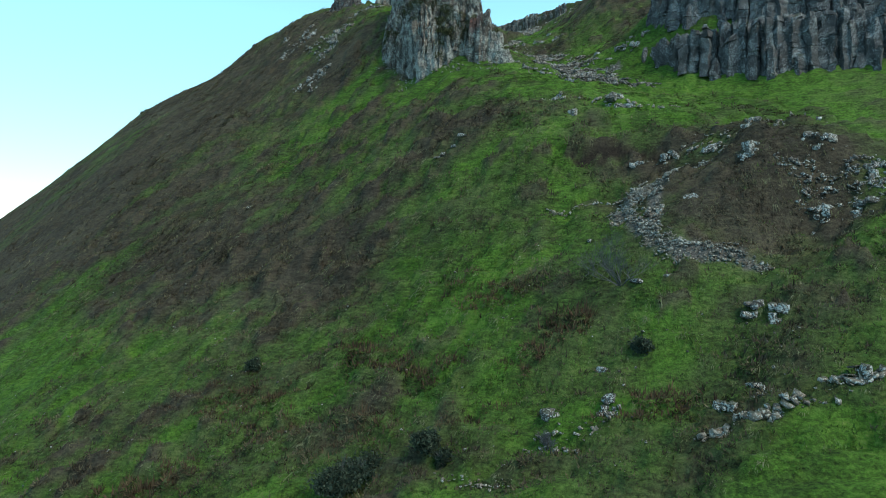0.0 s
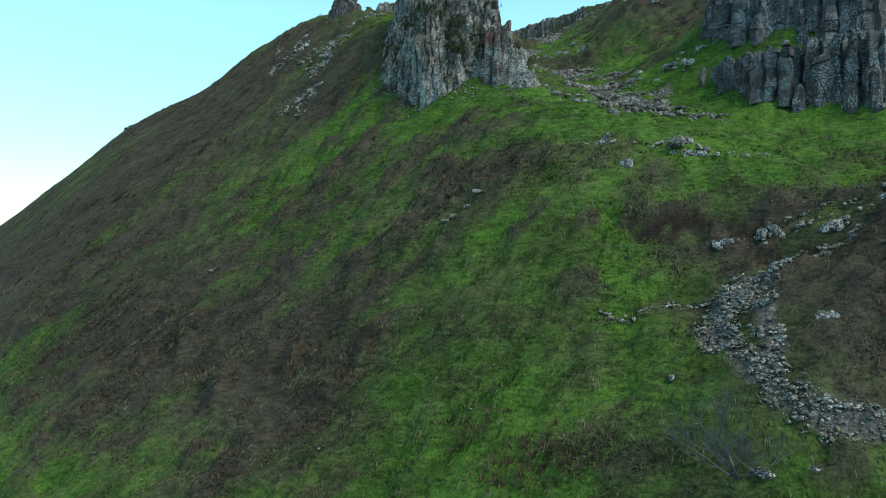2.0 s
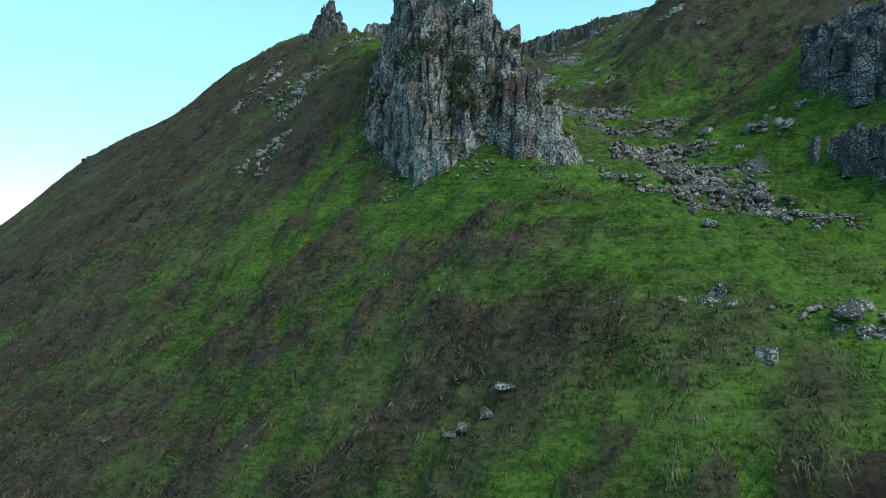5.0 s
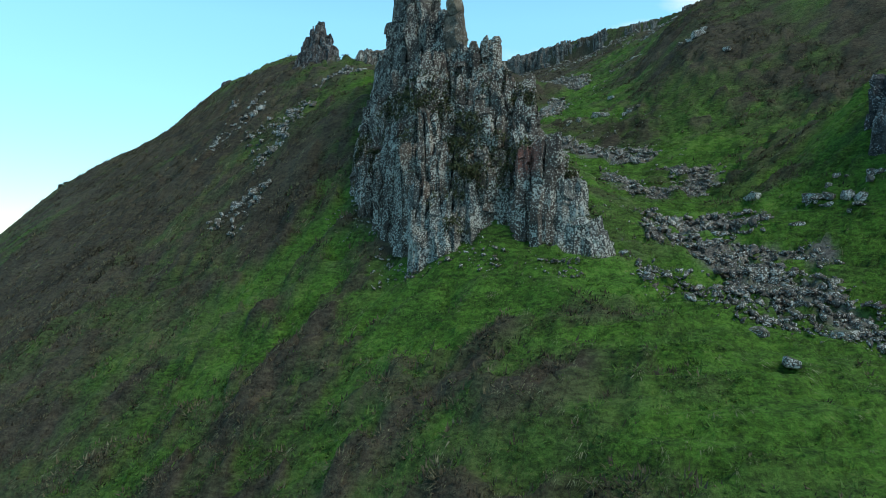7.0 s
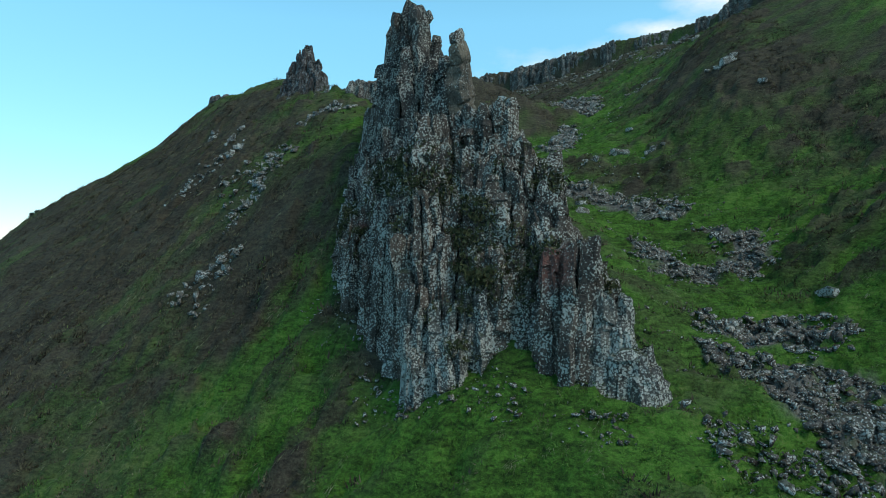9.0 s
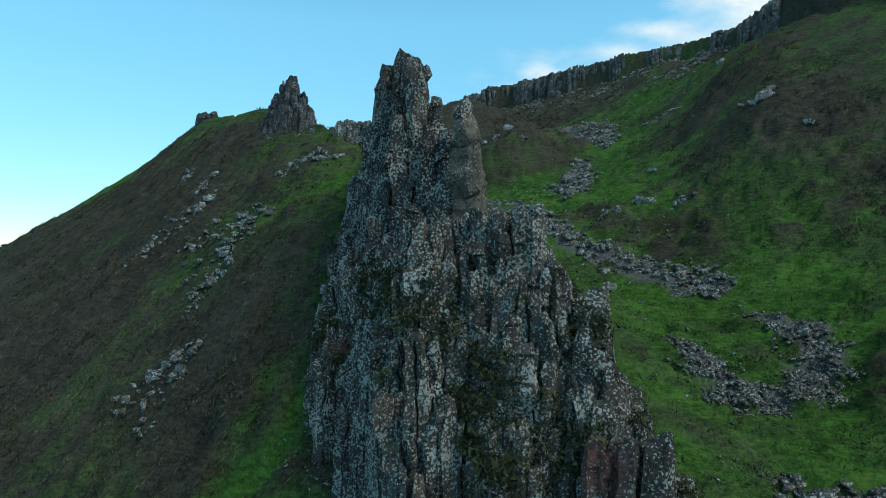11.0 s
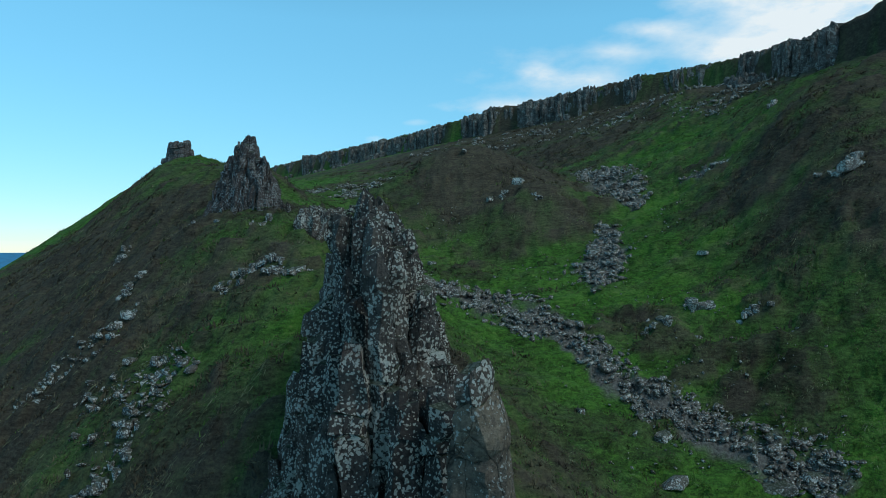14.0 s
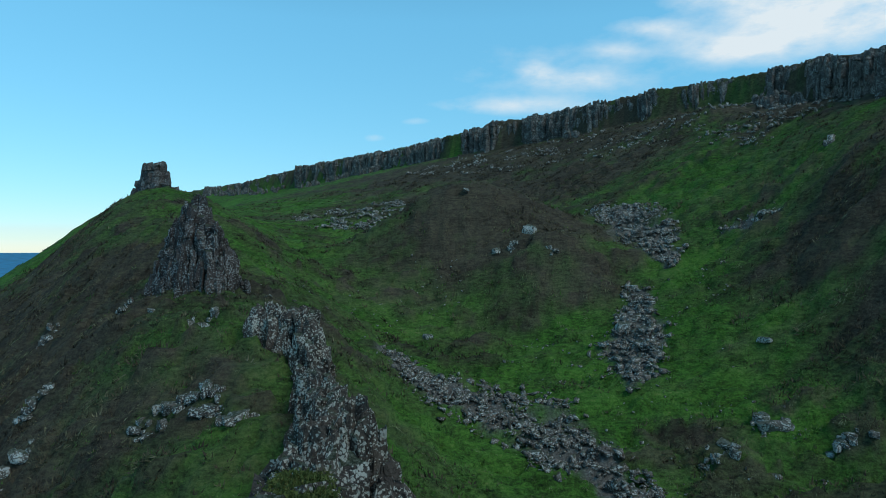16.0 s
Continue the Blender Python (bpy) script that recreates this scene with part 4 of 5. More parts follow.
def build_escarpment():
    rng = random.Random(77)
    rock = new("escarpment")
    rock.location = (28, 237, 134)
    tagged(rock, "long dark basalt escarpment along the plateau edge", "cliff", kind="structure")
    singles, rest = [], []
    for (ax, ay, az), (bx, by, bz) in zip(RIM[2:14], RIM[3:14]):
        length = math.hypot(bx - ax, by - ay)
        ux, uy = (bx - ax) / length, (by - ay) / length
        far = ay > 250
        pitch = 0.95 if far else 0.72
        for row in range(5):
            s = 0.0
            while s < length:
                px, py = ax + ux * s, ay + uy * s
                tier = row > 2
                out = (4.0 + 3.5 * (row - 3) if tier else -1.2 + row * pitch * 0.9) + 2.0 * float(vnoise(px / 5, py / 5, 4.0)) + 0.8 * float(vnoise(px / 1.7, py / 1.7, 6.0))
                px, py = px + uy * out + 0.3 * rng.random(), py - ux * out + 0.3 * rng.random()
                top = az + (bz - az) * s / length - 1.9 * row * (0.1 + 0.9 * rng.random()) * (0.7 + 0.6 * float(vnoise(px / 11, py / 11, 8.0))) + 0.1 + 0.5 * float(vnoise(px / 2.6, py / 2.6, 9.0))
                ground = float(land(px + uy * 2.5, py - ux * 2.5, False))
                if tier:
                    top = float(land(px, py, False)) + 0.5 + 1.6 * rng.random()
                tall = rim_drop(py) * (0.7 + 0.6 * float(vnoise(px / 9, py / 9, 1.0)))
                if vnoise(px / 13, py / 13, 12.0 + 5 * tier) > (0.22 if tier else -0.55) and (not tier or rng.random() < 0.6):
                    piece = rib(rng, px - 28, py - 237, min(top - tall, ground) - 134 - 0.5, top - 134, pitch * rng.uniform(0.45, 0.9), (0, 0), 0.6)
                    (singles if not far and row == 0 and len(singles) < 200 else rest).append(piece)
                s += pitch
    for p in singles:
        part("rib", soup("rib", [p], RIM_ROCK), rock)
    part("rock_mass", soup("rock_mass", rest, RIM_ROCK), rock, kind="stuff")


build_escarpment()

# ---- stones ----


def stone_mesh(name, seed, corners, mat):
    """A broken, angular stone about 1 m across."""
    rng = random.Random(seed)
    bm = bmesh.new()
    sx, sy, sz = rng.uniform(0.46, 0.66), rng.uniform(0.32, 0.5), rng.uniform(0.24, 0.46)
    for _ in range(corners):
        p = Vector((rng.gauss(0, 1), rng.gauss(0, 1), rng.gauss(0, 1))).normalized() * rng.uniform(0.8, 1.05)
        p = Vector([math.copysign(abs(c) ** 0.6, c) for c in p])
        bm.verts.new((p.x * sx, p.y * sy, p.z * sz))
    hull = bmesh.ops.convex_hull(bm, input=bm.verts[:])
    loose = [v for v in bm.verts if not v.link_faces]
    bmesh.ops.delete(bm, geom=loose, context="VERTS")
    if corners > 20:
        bmesh.ops.subdivide_edges(bm, edges=bm.edges[:], cuts=1, use_grid_fill=True)
        for v in bm.verts:
            v.co += 0.05 * noise.noise_vector(v.co * 3.5 + Vector((seed, 0, 0)))
        bmesh.ops.triangulate(bm, faces=bm.faces[:])
    me = bpy.data.meshes.new(name)
    bm.to_mesh(me)
    bm.free()
    me.materials.append(mat)
    return me


BOULDERS = [stone_mesh("boulder", 100 + k, 26, STONE) for k in range(12)]
STONES = [stone_mesh("stone", 200 + k, 8, STONE) for k in range(16)]
STONE_SHAPES = []
for s in STONES:
    pts = np.empty(len(s.vertices) * 3, np.float32)
    s.vertices.foreach_get("co", pts)
    STONE_SHAPES.append((pts.reshape(-1, 3), np.array([tuple(p.vertices) for p in s.polygons])))


def boulder(x, y, size, turn, shape, label, tall=1.0, wide=1.0):
    size, tall = 0.8 * size, max(tall, 0.75)
    ob = new("boulder", BOULDERS[shape % len(BOULDERS)])
    z = float(land(x, y)) + 0.06 * size * tall
    ob.matrix_world = pose(x, y, z, 8 * math.sin(turn), 8 * math.cos(turn), turn) @ Matrix.Diagonal((size * wide, size, size * tall, 1))
    return tagged(ob, label, "boulder", "boulders on the hillside")


PALE = "pale lichened boulder resting in rough grass"
for k, (x, y, size, tall, wide) in enumerate((
    (16.2, 35.5, 1.0, 0.7, 1.4), (17.2, 35.1, 0.75, 0.9, 1.0), (15.0, 32.3, 1.1, 0.9, 1.1), (8.6, 36.2, 0.8, 0.9, 1.0), (5.5, 35.4, 1.1, 0.9, 1.0), (8.5, 34.1, 0.9, 0.7, 1.2),
    (11.3, 39.3, 0.9, 1.0, 1.0), (11.3, 58.5, 1.1, 1.0, 1.0), (-21.0, 73.0, 0.9, 0.6, 1.6), (33.0, 67.0, 1.2, 0.6, 1.4), (17.0, 47.1, 0.9, 0.7, 1.4), (16.2, 44.0, 1.0, 0.9, 1.0),
    (13.0, 38.8, 0.7, 0.8, 1.2), (9.8, 44.9, 0.6, 0.6, 1.3), (-3.1, 144.9, 1.3, 1.1, 1.0), (6.9, 155.0, 1.9, 1.2, 0.9), (3.6, 154.3, 1.2, 1.1, 1.0), (0.6, 161.5, 1.3, 0.6, 1.5),
    (15.2, 126.1, 1.5, 0.9, 1.1), (18.2, 126.8, 1.7, 0.6, 1.6), (16.8, 123.8, 0.9, 1.0, 1.0), (21.9, 123.3, 0.9, 0.8, 1.1), (21.2, 134.6, 1.0, 0.8, 1.2), (13.3, 142.6, 1.6, 1.2, 0.9),
    (11.3, 114.0, 1.4, 0.9, 1.2), (6.7, 115.6, 1.1, 0.7, 1.3), (0.5, 133.5, 1.5, 1.0, 1.2), (3.9, 126.8, 1.2, 1.0, 1.0), (10.5, 109.7, 1.7, 0.6, 1.5), (12.4, 108.5, 1.2, 0.7, 1.3),
    (16.0, 110.2, 1.9, 0.8, 1.2), (18.2, 110.6, 1.5, 0.8, 1.3), (20.0, 103.7, 1.5, 0.7, 1.4), (13.3, 72.3, 1.2, 0.8, 1.3), (16.2, 79.2, 1.6, 0.8, 1.2), (19.7, 77.6, 1.0, 0.9, 1.2),
    (15.0, 59.8, 1.7, 0.7, 1.5), (16.2, 59.4, 1.3, 0.8, 1.2), (10.6, 61.4, 1.3, 0.7, 1.4), (17.6, 72.9, 1.5, 0.9, 1.2), (13.2, 69.0, 0.9, 0.9, 1.0), (22.0, 84.2, 1.2, 0.9, 1.1),
    (20.4, 82.8, 0.9, 0.9, 1.1), (-14.6, 119.1, 1.7, 0.9, 1.3), (-15.4, 118.3, 1.4, 1.0, 1.1), (-16.4, 118.8, 1.5, 0.8, 1.2), (-13.8, 119.6, 1.1, 0.9, 1.0), (-10.5, 116.5, 1.5, 0.9, 1.1),
    (-15.2, 124.8, 1.3, 1.0, 1.1), (-20.0, 128.7, 0.9, 0.8, 1.2), (-17.3, 108.5, 1.2, 1.2, 0.9), (-18.1, 113.7, 1.4, 1.1, 1.1), (-17.4, 112.2, 1.5, 0.9, 1.2), (-18.6, 110.4, 1.1, 1.0, 1.0),
    (-19.4, 106.4, 0.9, 1.1, 0.9), (-17.7, 100.9, 1.0, 1.1, 0.9), (-21.8, 102.0, 1.1, 1.2, 0.9), (-18.0, 101.4, 1.3, 1.0, 1.1), (-22.8, 102.6, 0.8, 0.9, 1.0), (-29.4, 119.2, 1.2, 1.0, 1.2),
    (-24.2, 125.0, 1.1, 0.9, 1.2), (-25.4, 125.4, 0.9, 1.0, 1.0), (-27.0, 121.6, 1.0, 0.9, 1.1), (-20.8, 115.8, 1.2, 0.9, 1.2), (-22.0, 112.0, 0.9, 0.9, 1.0), (31.6, 129.8, 1.8, 1.0, 1.2),
    (30.2, 132.2, 1.3, 1.0, 1.1), (32.6, 131.0, 1.4, 0.9, 1.2), (32.4, 122.9, 1.2, 0.9, 1.3), (35.9, 152.2, 1.5, 1.0, 1.2), (36.6, 153.4, 1.2, 1.2, 1.0), (20.2, 88.4, 1.3, 0.9, 1.2),
)):
    boulder(x, y, size * (0.75 if x < -10 else 1.0), 47 * k, k, PALE if k != 9 else "small dark boulder on the green bench", tall, wide)
for k, (x, y, size) in enumerate(((0.3, 60.7, 1.0), (1.0, 60.5, 0.8), (1.7, 60.5, 0.7), (-0.3, 61.1, 1.1))):
    boulder(x, y, size, 80 * k, k + 3, "white lichened slab breaking through heather", 0.45, 1.4)


def lay_stones(name, label, x, y, size, seed, mat, sunk=0.12):
    """Loose stones at plan points; one mesh."""
    rng = np.random.default_rng(seed)
    z = land(x, y) + sunk * size + 0.05
    verts, faces, at = [], [], 0
    for i in range(len(x)):
        v, f = STONE_SHAPES[rng.integers(len(STONE_SHAPES))]
        m = np.array(Euler(rng.uniform(-0.7, 0.7, 3) + (0, 0, rng.uniform(0, 6.28))).to_matrix()) * size[i]
        verts.append(v @ m.T + (x[i], y[i], z[i]))
        faces.append(f + at)
        at += len(v)
    tagged(new(name, mesh_of(name, np.concatenate(verts), np.concatenate(faces), mat)), label, "scree", kind="stuff")


for seed, (label, path, width, dense, sizes, pale) in enumerate(SCREES):
    rng = np.random.default_rng(seed)
    x0, x1, y0, y1 = min(p[0] for p in path) - 4, max(p[0] for p in path) + 4, min(p[1] for p in path) - 4, max(p[1] for p in path) + 4
    n = int((x1 - x0) * (y1 - y0) * dense * (1.4 if pale else 2.4))
    x, y = rng.uniform(x0, x1, n), rng.uniform(y0, y1, n)
    share = stream_at(x, y, path, width) + 0.55 * fbm(x / 1.3, y / 1.3, 3, seed + 0.5) + (0.0 if pale else 1.0) * vnoise(x / 2.3, y / 2.3, seed + 7.5)
    keep = rng.random(n) < np.clip((1.4 - share) / 1.0, 0, 1) ** 1.8
    x, y, share = x[keep], y[keep], share[keep]
    least = sizes[0] if pale else max(sizes[0], 0.13)
    size = least + (sizes[1] - least) * rng.random(len(x)) ** (2.6 if pale else 3.2)
    lay_stones("scree", label, x, y, size, seed, TRACK_STONE if pale else RUBBLE)


def strewn(label, path, width, count, sizes, seed, pale, clumps=0.1):
    """Stones lying singly and in loose clumps along a broad plan band."""
    rng = np.random.default_rng(seed)
    p = np.array(path, float)
    k, t = rng.integers(len(p) - 1, size=count), rng.random(count)
    w = np.array(width, float)
    r = (w[k] + (w[k + 1] - w[k]) * t) * rng.uniform(-1, 1, count)
    d = p[k + 1] - p[k]
    d = d / np.hypot(d[:, 0], d[:, 1])[:, None]
    x, y = (p[k] + (p[k + 1] - p[k]) * t[:, None] + np.stack([-d[:, 1], d[:, 0]], -1) * r[:, None]).T
    keep = (vnoise(x / 2.4, y / 2.4, seed) + 0.5 * vnoise(x / 9, y / 9, seed) > clumps) & (rim_distance(x, y)[0] < -1)
    x, y = x[keep], y[keep]
    lay_stones("loose_stones", label, x, y, sizes[0] + (sizes[1] - sizes[0]) * rng.random(len(x)) ** 2.6, seed, STONE if pale else RUBBLE)


for seed, (path, wide, count) in enumerate((
    ([(-16.7, 113.0), (-17.8, 111.3), (-18.9, 110.7)], 1.6, 150),
    ([(-23.2, 117.2), (-20.2, 109.9), (-18.3, 105.7)], 1.5, 120),
    ([(-28.9, 119.4), (-27.3, 119.8)], 1.3, 90),
    ([(-17.1, 101.9), (-18.2, 101.8), (-19.3, 101.9)], 0.9, 90),
    ([(-22.6, 103.0), (-20.2, 100.8), (-18.2, 98.7)], 0.9, 80),
    ([(-28.8, 121.3), (-25.6, 119.6), (-23.6, 119.0)], 1.2, 110),
    ([(-15.5, 111.9), (-17.0, 110.7), (-17.2, 108.3)], 1.4, 170),
    ([(-18.4, 107.8), (-18.9, 106.3)], 0.8, 60),
    ([(-19.6, 102.8), (-17.1, 100.8)], 0.9, 70),
    ([(-31.1, 121.3), (-28.2, 118.1)], 0.7, 40),
    ([(-26.3, 120.8), (-24.8, 120.1)], 0.9, 60),
    ([(-19.5, 114.1), (-17.7, 113.4), (-15.9, 110.4)], 1.0, 110),
    ([(-23.7, 115.7), (-19.6, 113.2)], 0.8, 70),
    ([(-24.6, 124.7), (-25.6, 125.1)], 0.7, 40),
)):
    strewn("cluster of pale boulders among heather", path, [wide] * len(path), count // 2, (0.12, 0.95), 31 + 10 * seed, 1, -9.0)
strewn("grey stones strewn below the escarpment", [(-30, 207), (-20, 209), (-12, 206), (-3, 196), (3, 182), (4, 172)], [7, 9, 9, 9, 7, 4], 6000, (0.2, 1.1), 33, 1, -0.02)
strewn("grey stones strewn below the escarpment", [(-6, 250), (5, 236), (22, 222), (36, 208), (44, 190), (42, 168)], [7, 9, 11, 11, 9, 6], 3800, (0.14, 1.1), 34, 0, 0.1)
strewn("small stones about the foot of the fin", [(-9, 92.5), (-6, 87), (-4.2, 83), (0.5, 80), (5, 77), (8.5, 77)], [1.5, 1.5, 1.2, 0.8, 0.7, 0.9], 700, (0.06, 0.42), 35, 1)
strewn("small white stones scattered over the turf", [(-40, 60), (-20, 52), (0, 42), (12, 36), (22, 40)], [14, 10, 8, 7, 6], 900, (0.045, 0.26), 36, 1, 0.0)
strewn("small white stones scattered over the turf", [(8, 75), (12, 95), (16, 115), (10, 132), (16, 150)], [6, 7, 8, 9, 8], 1700, (0.06, 0.4), 37, 1, 0.0)
strewn("small white stones scattered over the turf", [(-12, 128), (-8, 140), (-6, 150), (0, 150)], [6, 7, 6, 5], 300, (0.08, 0.4), 38, 1, 0.0)


def outcrop(x, y, wide, seed, label):
    """A knot of rock breaking through the turf: blocks that lean together."""
    rng = random.Random(seed)
    knot = new("rock_outcrop")
    z0 = float(land(x, y))
    knot.location = (x, y, z0)
    tagged(knot, label, "rock", "outcrops on the hillside")
    for k in range(int(9 + 5 * wide)):
        a, q = rng.uniform(0, 6.28), wide * math.sqrt(rng.random())
        dx, dy = q * math.cos(a), 0.7 * q * math.sin(a)
        size = (0.28 + 0.5 * rng.random() ** 2) * (0.55 + 0.5 * wide) * (1.25 - 0.5 * q / wide)
        block = part("block", BOULDERS[rng.randrange(len(BOULDERS))], knot)
        block.matrix_local = pose(dx, dy, float(land(x + dx, y + dy)) - z0 + 0.15 * size, rng.uniform(-14, 14), rng.uniform(-14, 14), rng.uniform(0, 360)) @ Matrix.Diagonal((size * rng.uniform(0.9, 1.4), size, size * rng.uniform(0.9, 1.6), 1))


for k, (x, y, wide) in enumerate((
    (-15.0, 118.8, 1.5), (-13.4, 119.2, 1.2), (-12.4, 117.8, 1.0), (-10.7, 116.6, 0.9), (-15.4, 125.7, 0.9), (-25.2, 125.1, 1.1), (-23.9, 121.0, 1.1), (-32.3, 138.3, 0.9), (-24.6, 134.6, 0.8),
    (14.6, 86.6, 0.8), (16.6, 86.2, 1.0), (16.2, 78.6, 0.9), (22.6, 83.6, 1.3), (24.0, 82.0, 1.2), (10.4, 61.5, 0.6), (15.6, 59.6, 0.8), (5.5, 34.6, 0.45), (8.2, 33.6, 0.45), (13.2, 31.5, 0.55), (14.9, 31.4, 0.45), (16.6, 35.6, 0.5), (17.3, 34.6, 0.35), (20.8, 45.9, 0.7),
    (25.3, 45.4, 1.0), (28.3, 43.4, 1.0), (23.6, 41.8, 0.8), (17.6, 52.2, 0.7), (20.2, 50.4, 0.7), (15.2, 52.6, 0.6), (22.6, 49.2, 0.8), (25.6, 41.0, 0.7), (18.6, 29.8, 0.6), (14.4, 29.6, 0.5),
    (5.2, 153.6, 0.6), (8.6, 151.2, 0.6), (14.2, 125.0, 1.0), (18.0, 127.0, 1.1), (20.8, 124.2, 0.8), (13.6, 145.0, 0.9), (28.0, 150.4, 0.9), (31.4, 130.6, 1.1), (-17.6, 107.6, 0.9), (-20.4, 102.6, 0.9),
)):
    outcrop(x, y, wide, 300 + k, "knot of pale lichened rock breaking through turf")

# ---- grass and heather ----


def tufts(name, label, mat, wanted, seed, zones, blades, length, width, spread, lift=0.55, drop=0.4):
    """Tufts of blades over plan zones (x0, y0, x1, y1, number a square metre, scale); wanted(h) gives the chance at heather h."""
    rng = np.random.default_rng(seed)
    allv, tones = [], []
    for x0, y0, x1, y1, dense, scale in zones:
        n = int((x1 - x0) * (y1 - y0) * dense)
        x, y = rng.uniform(x0, x1, n), rng.uniform(y0, y1, n)
        h = heather(x, y)
        patchy = 0.55 + 0.6 * vnoise(x / 1.3, y / 1.3, seed)
        keep = (rng.random(n) < wanted(h, x, y) * patchy * (1 - 0.93 * stony(x, y)) * (1 - 0.9 * peaty(x, y))) & (rim_distance(x, y)[0] < -3)
        x, y = x[keep], y[keep]
        z = land(x, y)
        m = len(x)
        k = np.repeat(np.arange(m), blades)
        big = (0.6 + 0.8 * rng.random(m)) * scale * (1 + 0.4 * vnoise(x / 3, y / 3, seed + 2))
        a = rng.uniform(0, 6.283, len(k))
        r = spread * big[k] * np.sqrt(rng.random(len(k)))
        slope_x, slope_y = (land(x + 1, y, False) - land(x - 1, y, False))[k] / 2, (land(x, y + 1, False) - land(x, y - 1, False))[k] / 2
        bx, by = x[k] + r * np.cos(a), y[k] + r * np.sin(a)
        bz = z[k] + r * np.cos(a) * slope_x + r * np.sin(a) * slope_y - 0.03
        tall = length * big[k] * (0.5 + 0.7 * rng.random(len(k)))
        out = tall * rng.uniform(0.3, 1.0, len(k))
        fall = tall * drop * rng.uniform(0.2, 1.8, len(k))
        steep = np.hypot(slope_x, slope_y) + 0.3
        tx, ty = bx + out * np.cos(a) - fall * slope_x / steep, by + out * np.sin(a) - fall * slope_y / steep
        tz = bz + (tx - bx) * slope_x + (ty - by) * slope_y + tall * lift * (0.5 + rng.random(len(k)))
        side = a + 1.57 + rng.uniform(-0.8, 0.8, len(k))
        w = width * big[k] * (0.6 + 0.8 * rng.random(len(k)))
        dx, dy = w * np.cos(side), w * np.sin(side)
        # light put into the tone: tufts paler on crests, darker in hollows
        tone = np.clip((rng.beta(1.6, 1.6, m) + 0.3 * (np.exp(-((crest(x, y) / 0.3) ** 2)) - 0.4))[k] * 0.75 + 0.25 * rng.random(len(k)), 0, 1)
        tones.append(np.repeat(tone, 3))
        allv.append(np.stack([np.stack([bx - dx, by - dy, bz], -1), np.stack([bx + dx, by + dy, bz], -1), np.stack([tx, ty, tz], -1)], 1).reshape(-1, 3))
    v = np.concatenate(allv)
    me = mesh_of(name, v, np.arange(len(v)).reshape(-1, 3), mat)
    me.attributes.new("tone", "FLOAT", "POINT").data.foreach_set("value", np.concatenate(tones).astype(np.float32))
    tagged(new(name, me), label, "vegetation", kind="stuff")


FERNS = [(3.0, 44, 3.0, 1.6, -35), (1.4, 46.8, 1.6, 1.0, 0), (-14, 45, 5, 2.2, -35), (-10.5, 41, 3, 1.6, -20), (-5, 38, 3, 1.4, -20), (-4.5, 44.5, 4.5, 1.6, -40), (-1.0, 41, 2.5, 1.2, 0), (5.8, 38.5, 3, 1, 10), (-20, 40, 5, 2, 0), (2, 36.5, 3, 0.9, 0), (10, 33, 3, 1, 0)]


def ferny(x, y):
    h = np.zeros(np.shape(x))
    for cx, cy, rx, ry, turn in FERNS:
        h = np.maximum(h, blob(x, y, cx, cy, rx, ry, turn))
    return np.clip((h + 0.5 * fbm(x / 1.2, y / 1.2, 3, 3.0) - 0.3) / 0.5, 0, 1)


ZONES = [(-37, 27, 26, 56, 26, 1.04), (-44, 56, 32, 82, 16.5, 1.14), (-46, 82, 40, 112, 12, 1.15), (-48, 112, 40, 145, 9, 1.2), (-64, 145, 45, 200, 4, 1.4), (-50, 200, 58, 245, 1.4, 2.0), (-104, 78, -46, 200, 2.4, 1.5)]
tufts("grass", "rough green hill grass in tussocks", GRASS, lambda h, x, y: 1 - 0.93 * h, 5, ZONES, 10, 0.15, 0.024, 0.20)
tufts("heather", "low brown heather and dead bracken", HEATH, lambda h, x, y: 0.01 + 1.1 * h, 6, ZONES, 10, 0.18, 0.030, 0.22, 0.8)
tufts("dead_grass", "bleached dead grass combed down the slope", STRAW, lambda h, x, y: 0.03 + 1.3 * np.exp(-((crest(x, y) / 0.15) ** 2)) * np.clip(0.65 + 0.9 * vnoise(x / 3.5, y / 3.5, 8.8), 0, 1), 7, ZONES, 12, 0.15, 0.010, 0.16, 0.2, 1.2)
tufts("bracken", "red-brown dead bracken among grass", BRACKEN, lambda h, x, y: 1.3 * ferny(x, y), 8, [(-26, 29, 14, 50, 26, 1.0)], 11, 0.30, 0.03, 0.22, 0.8)


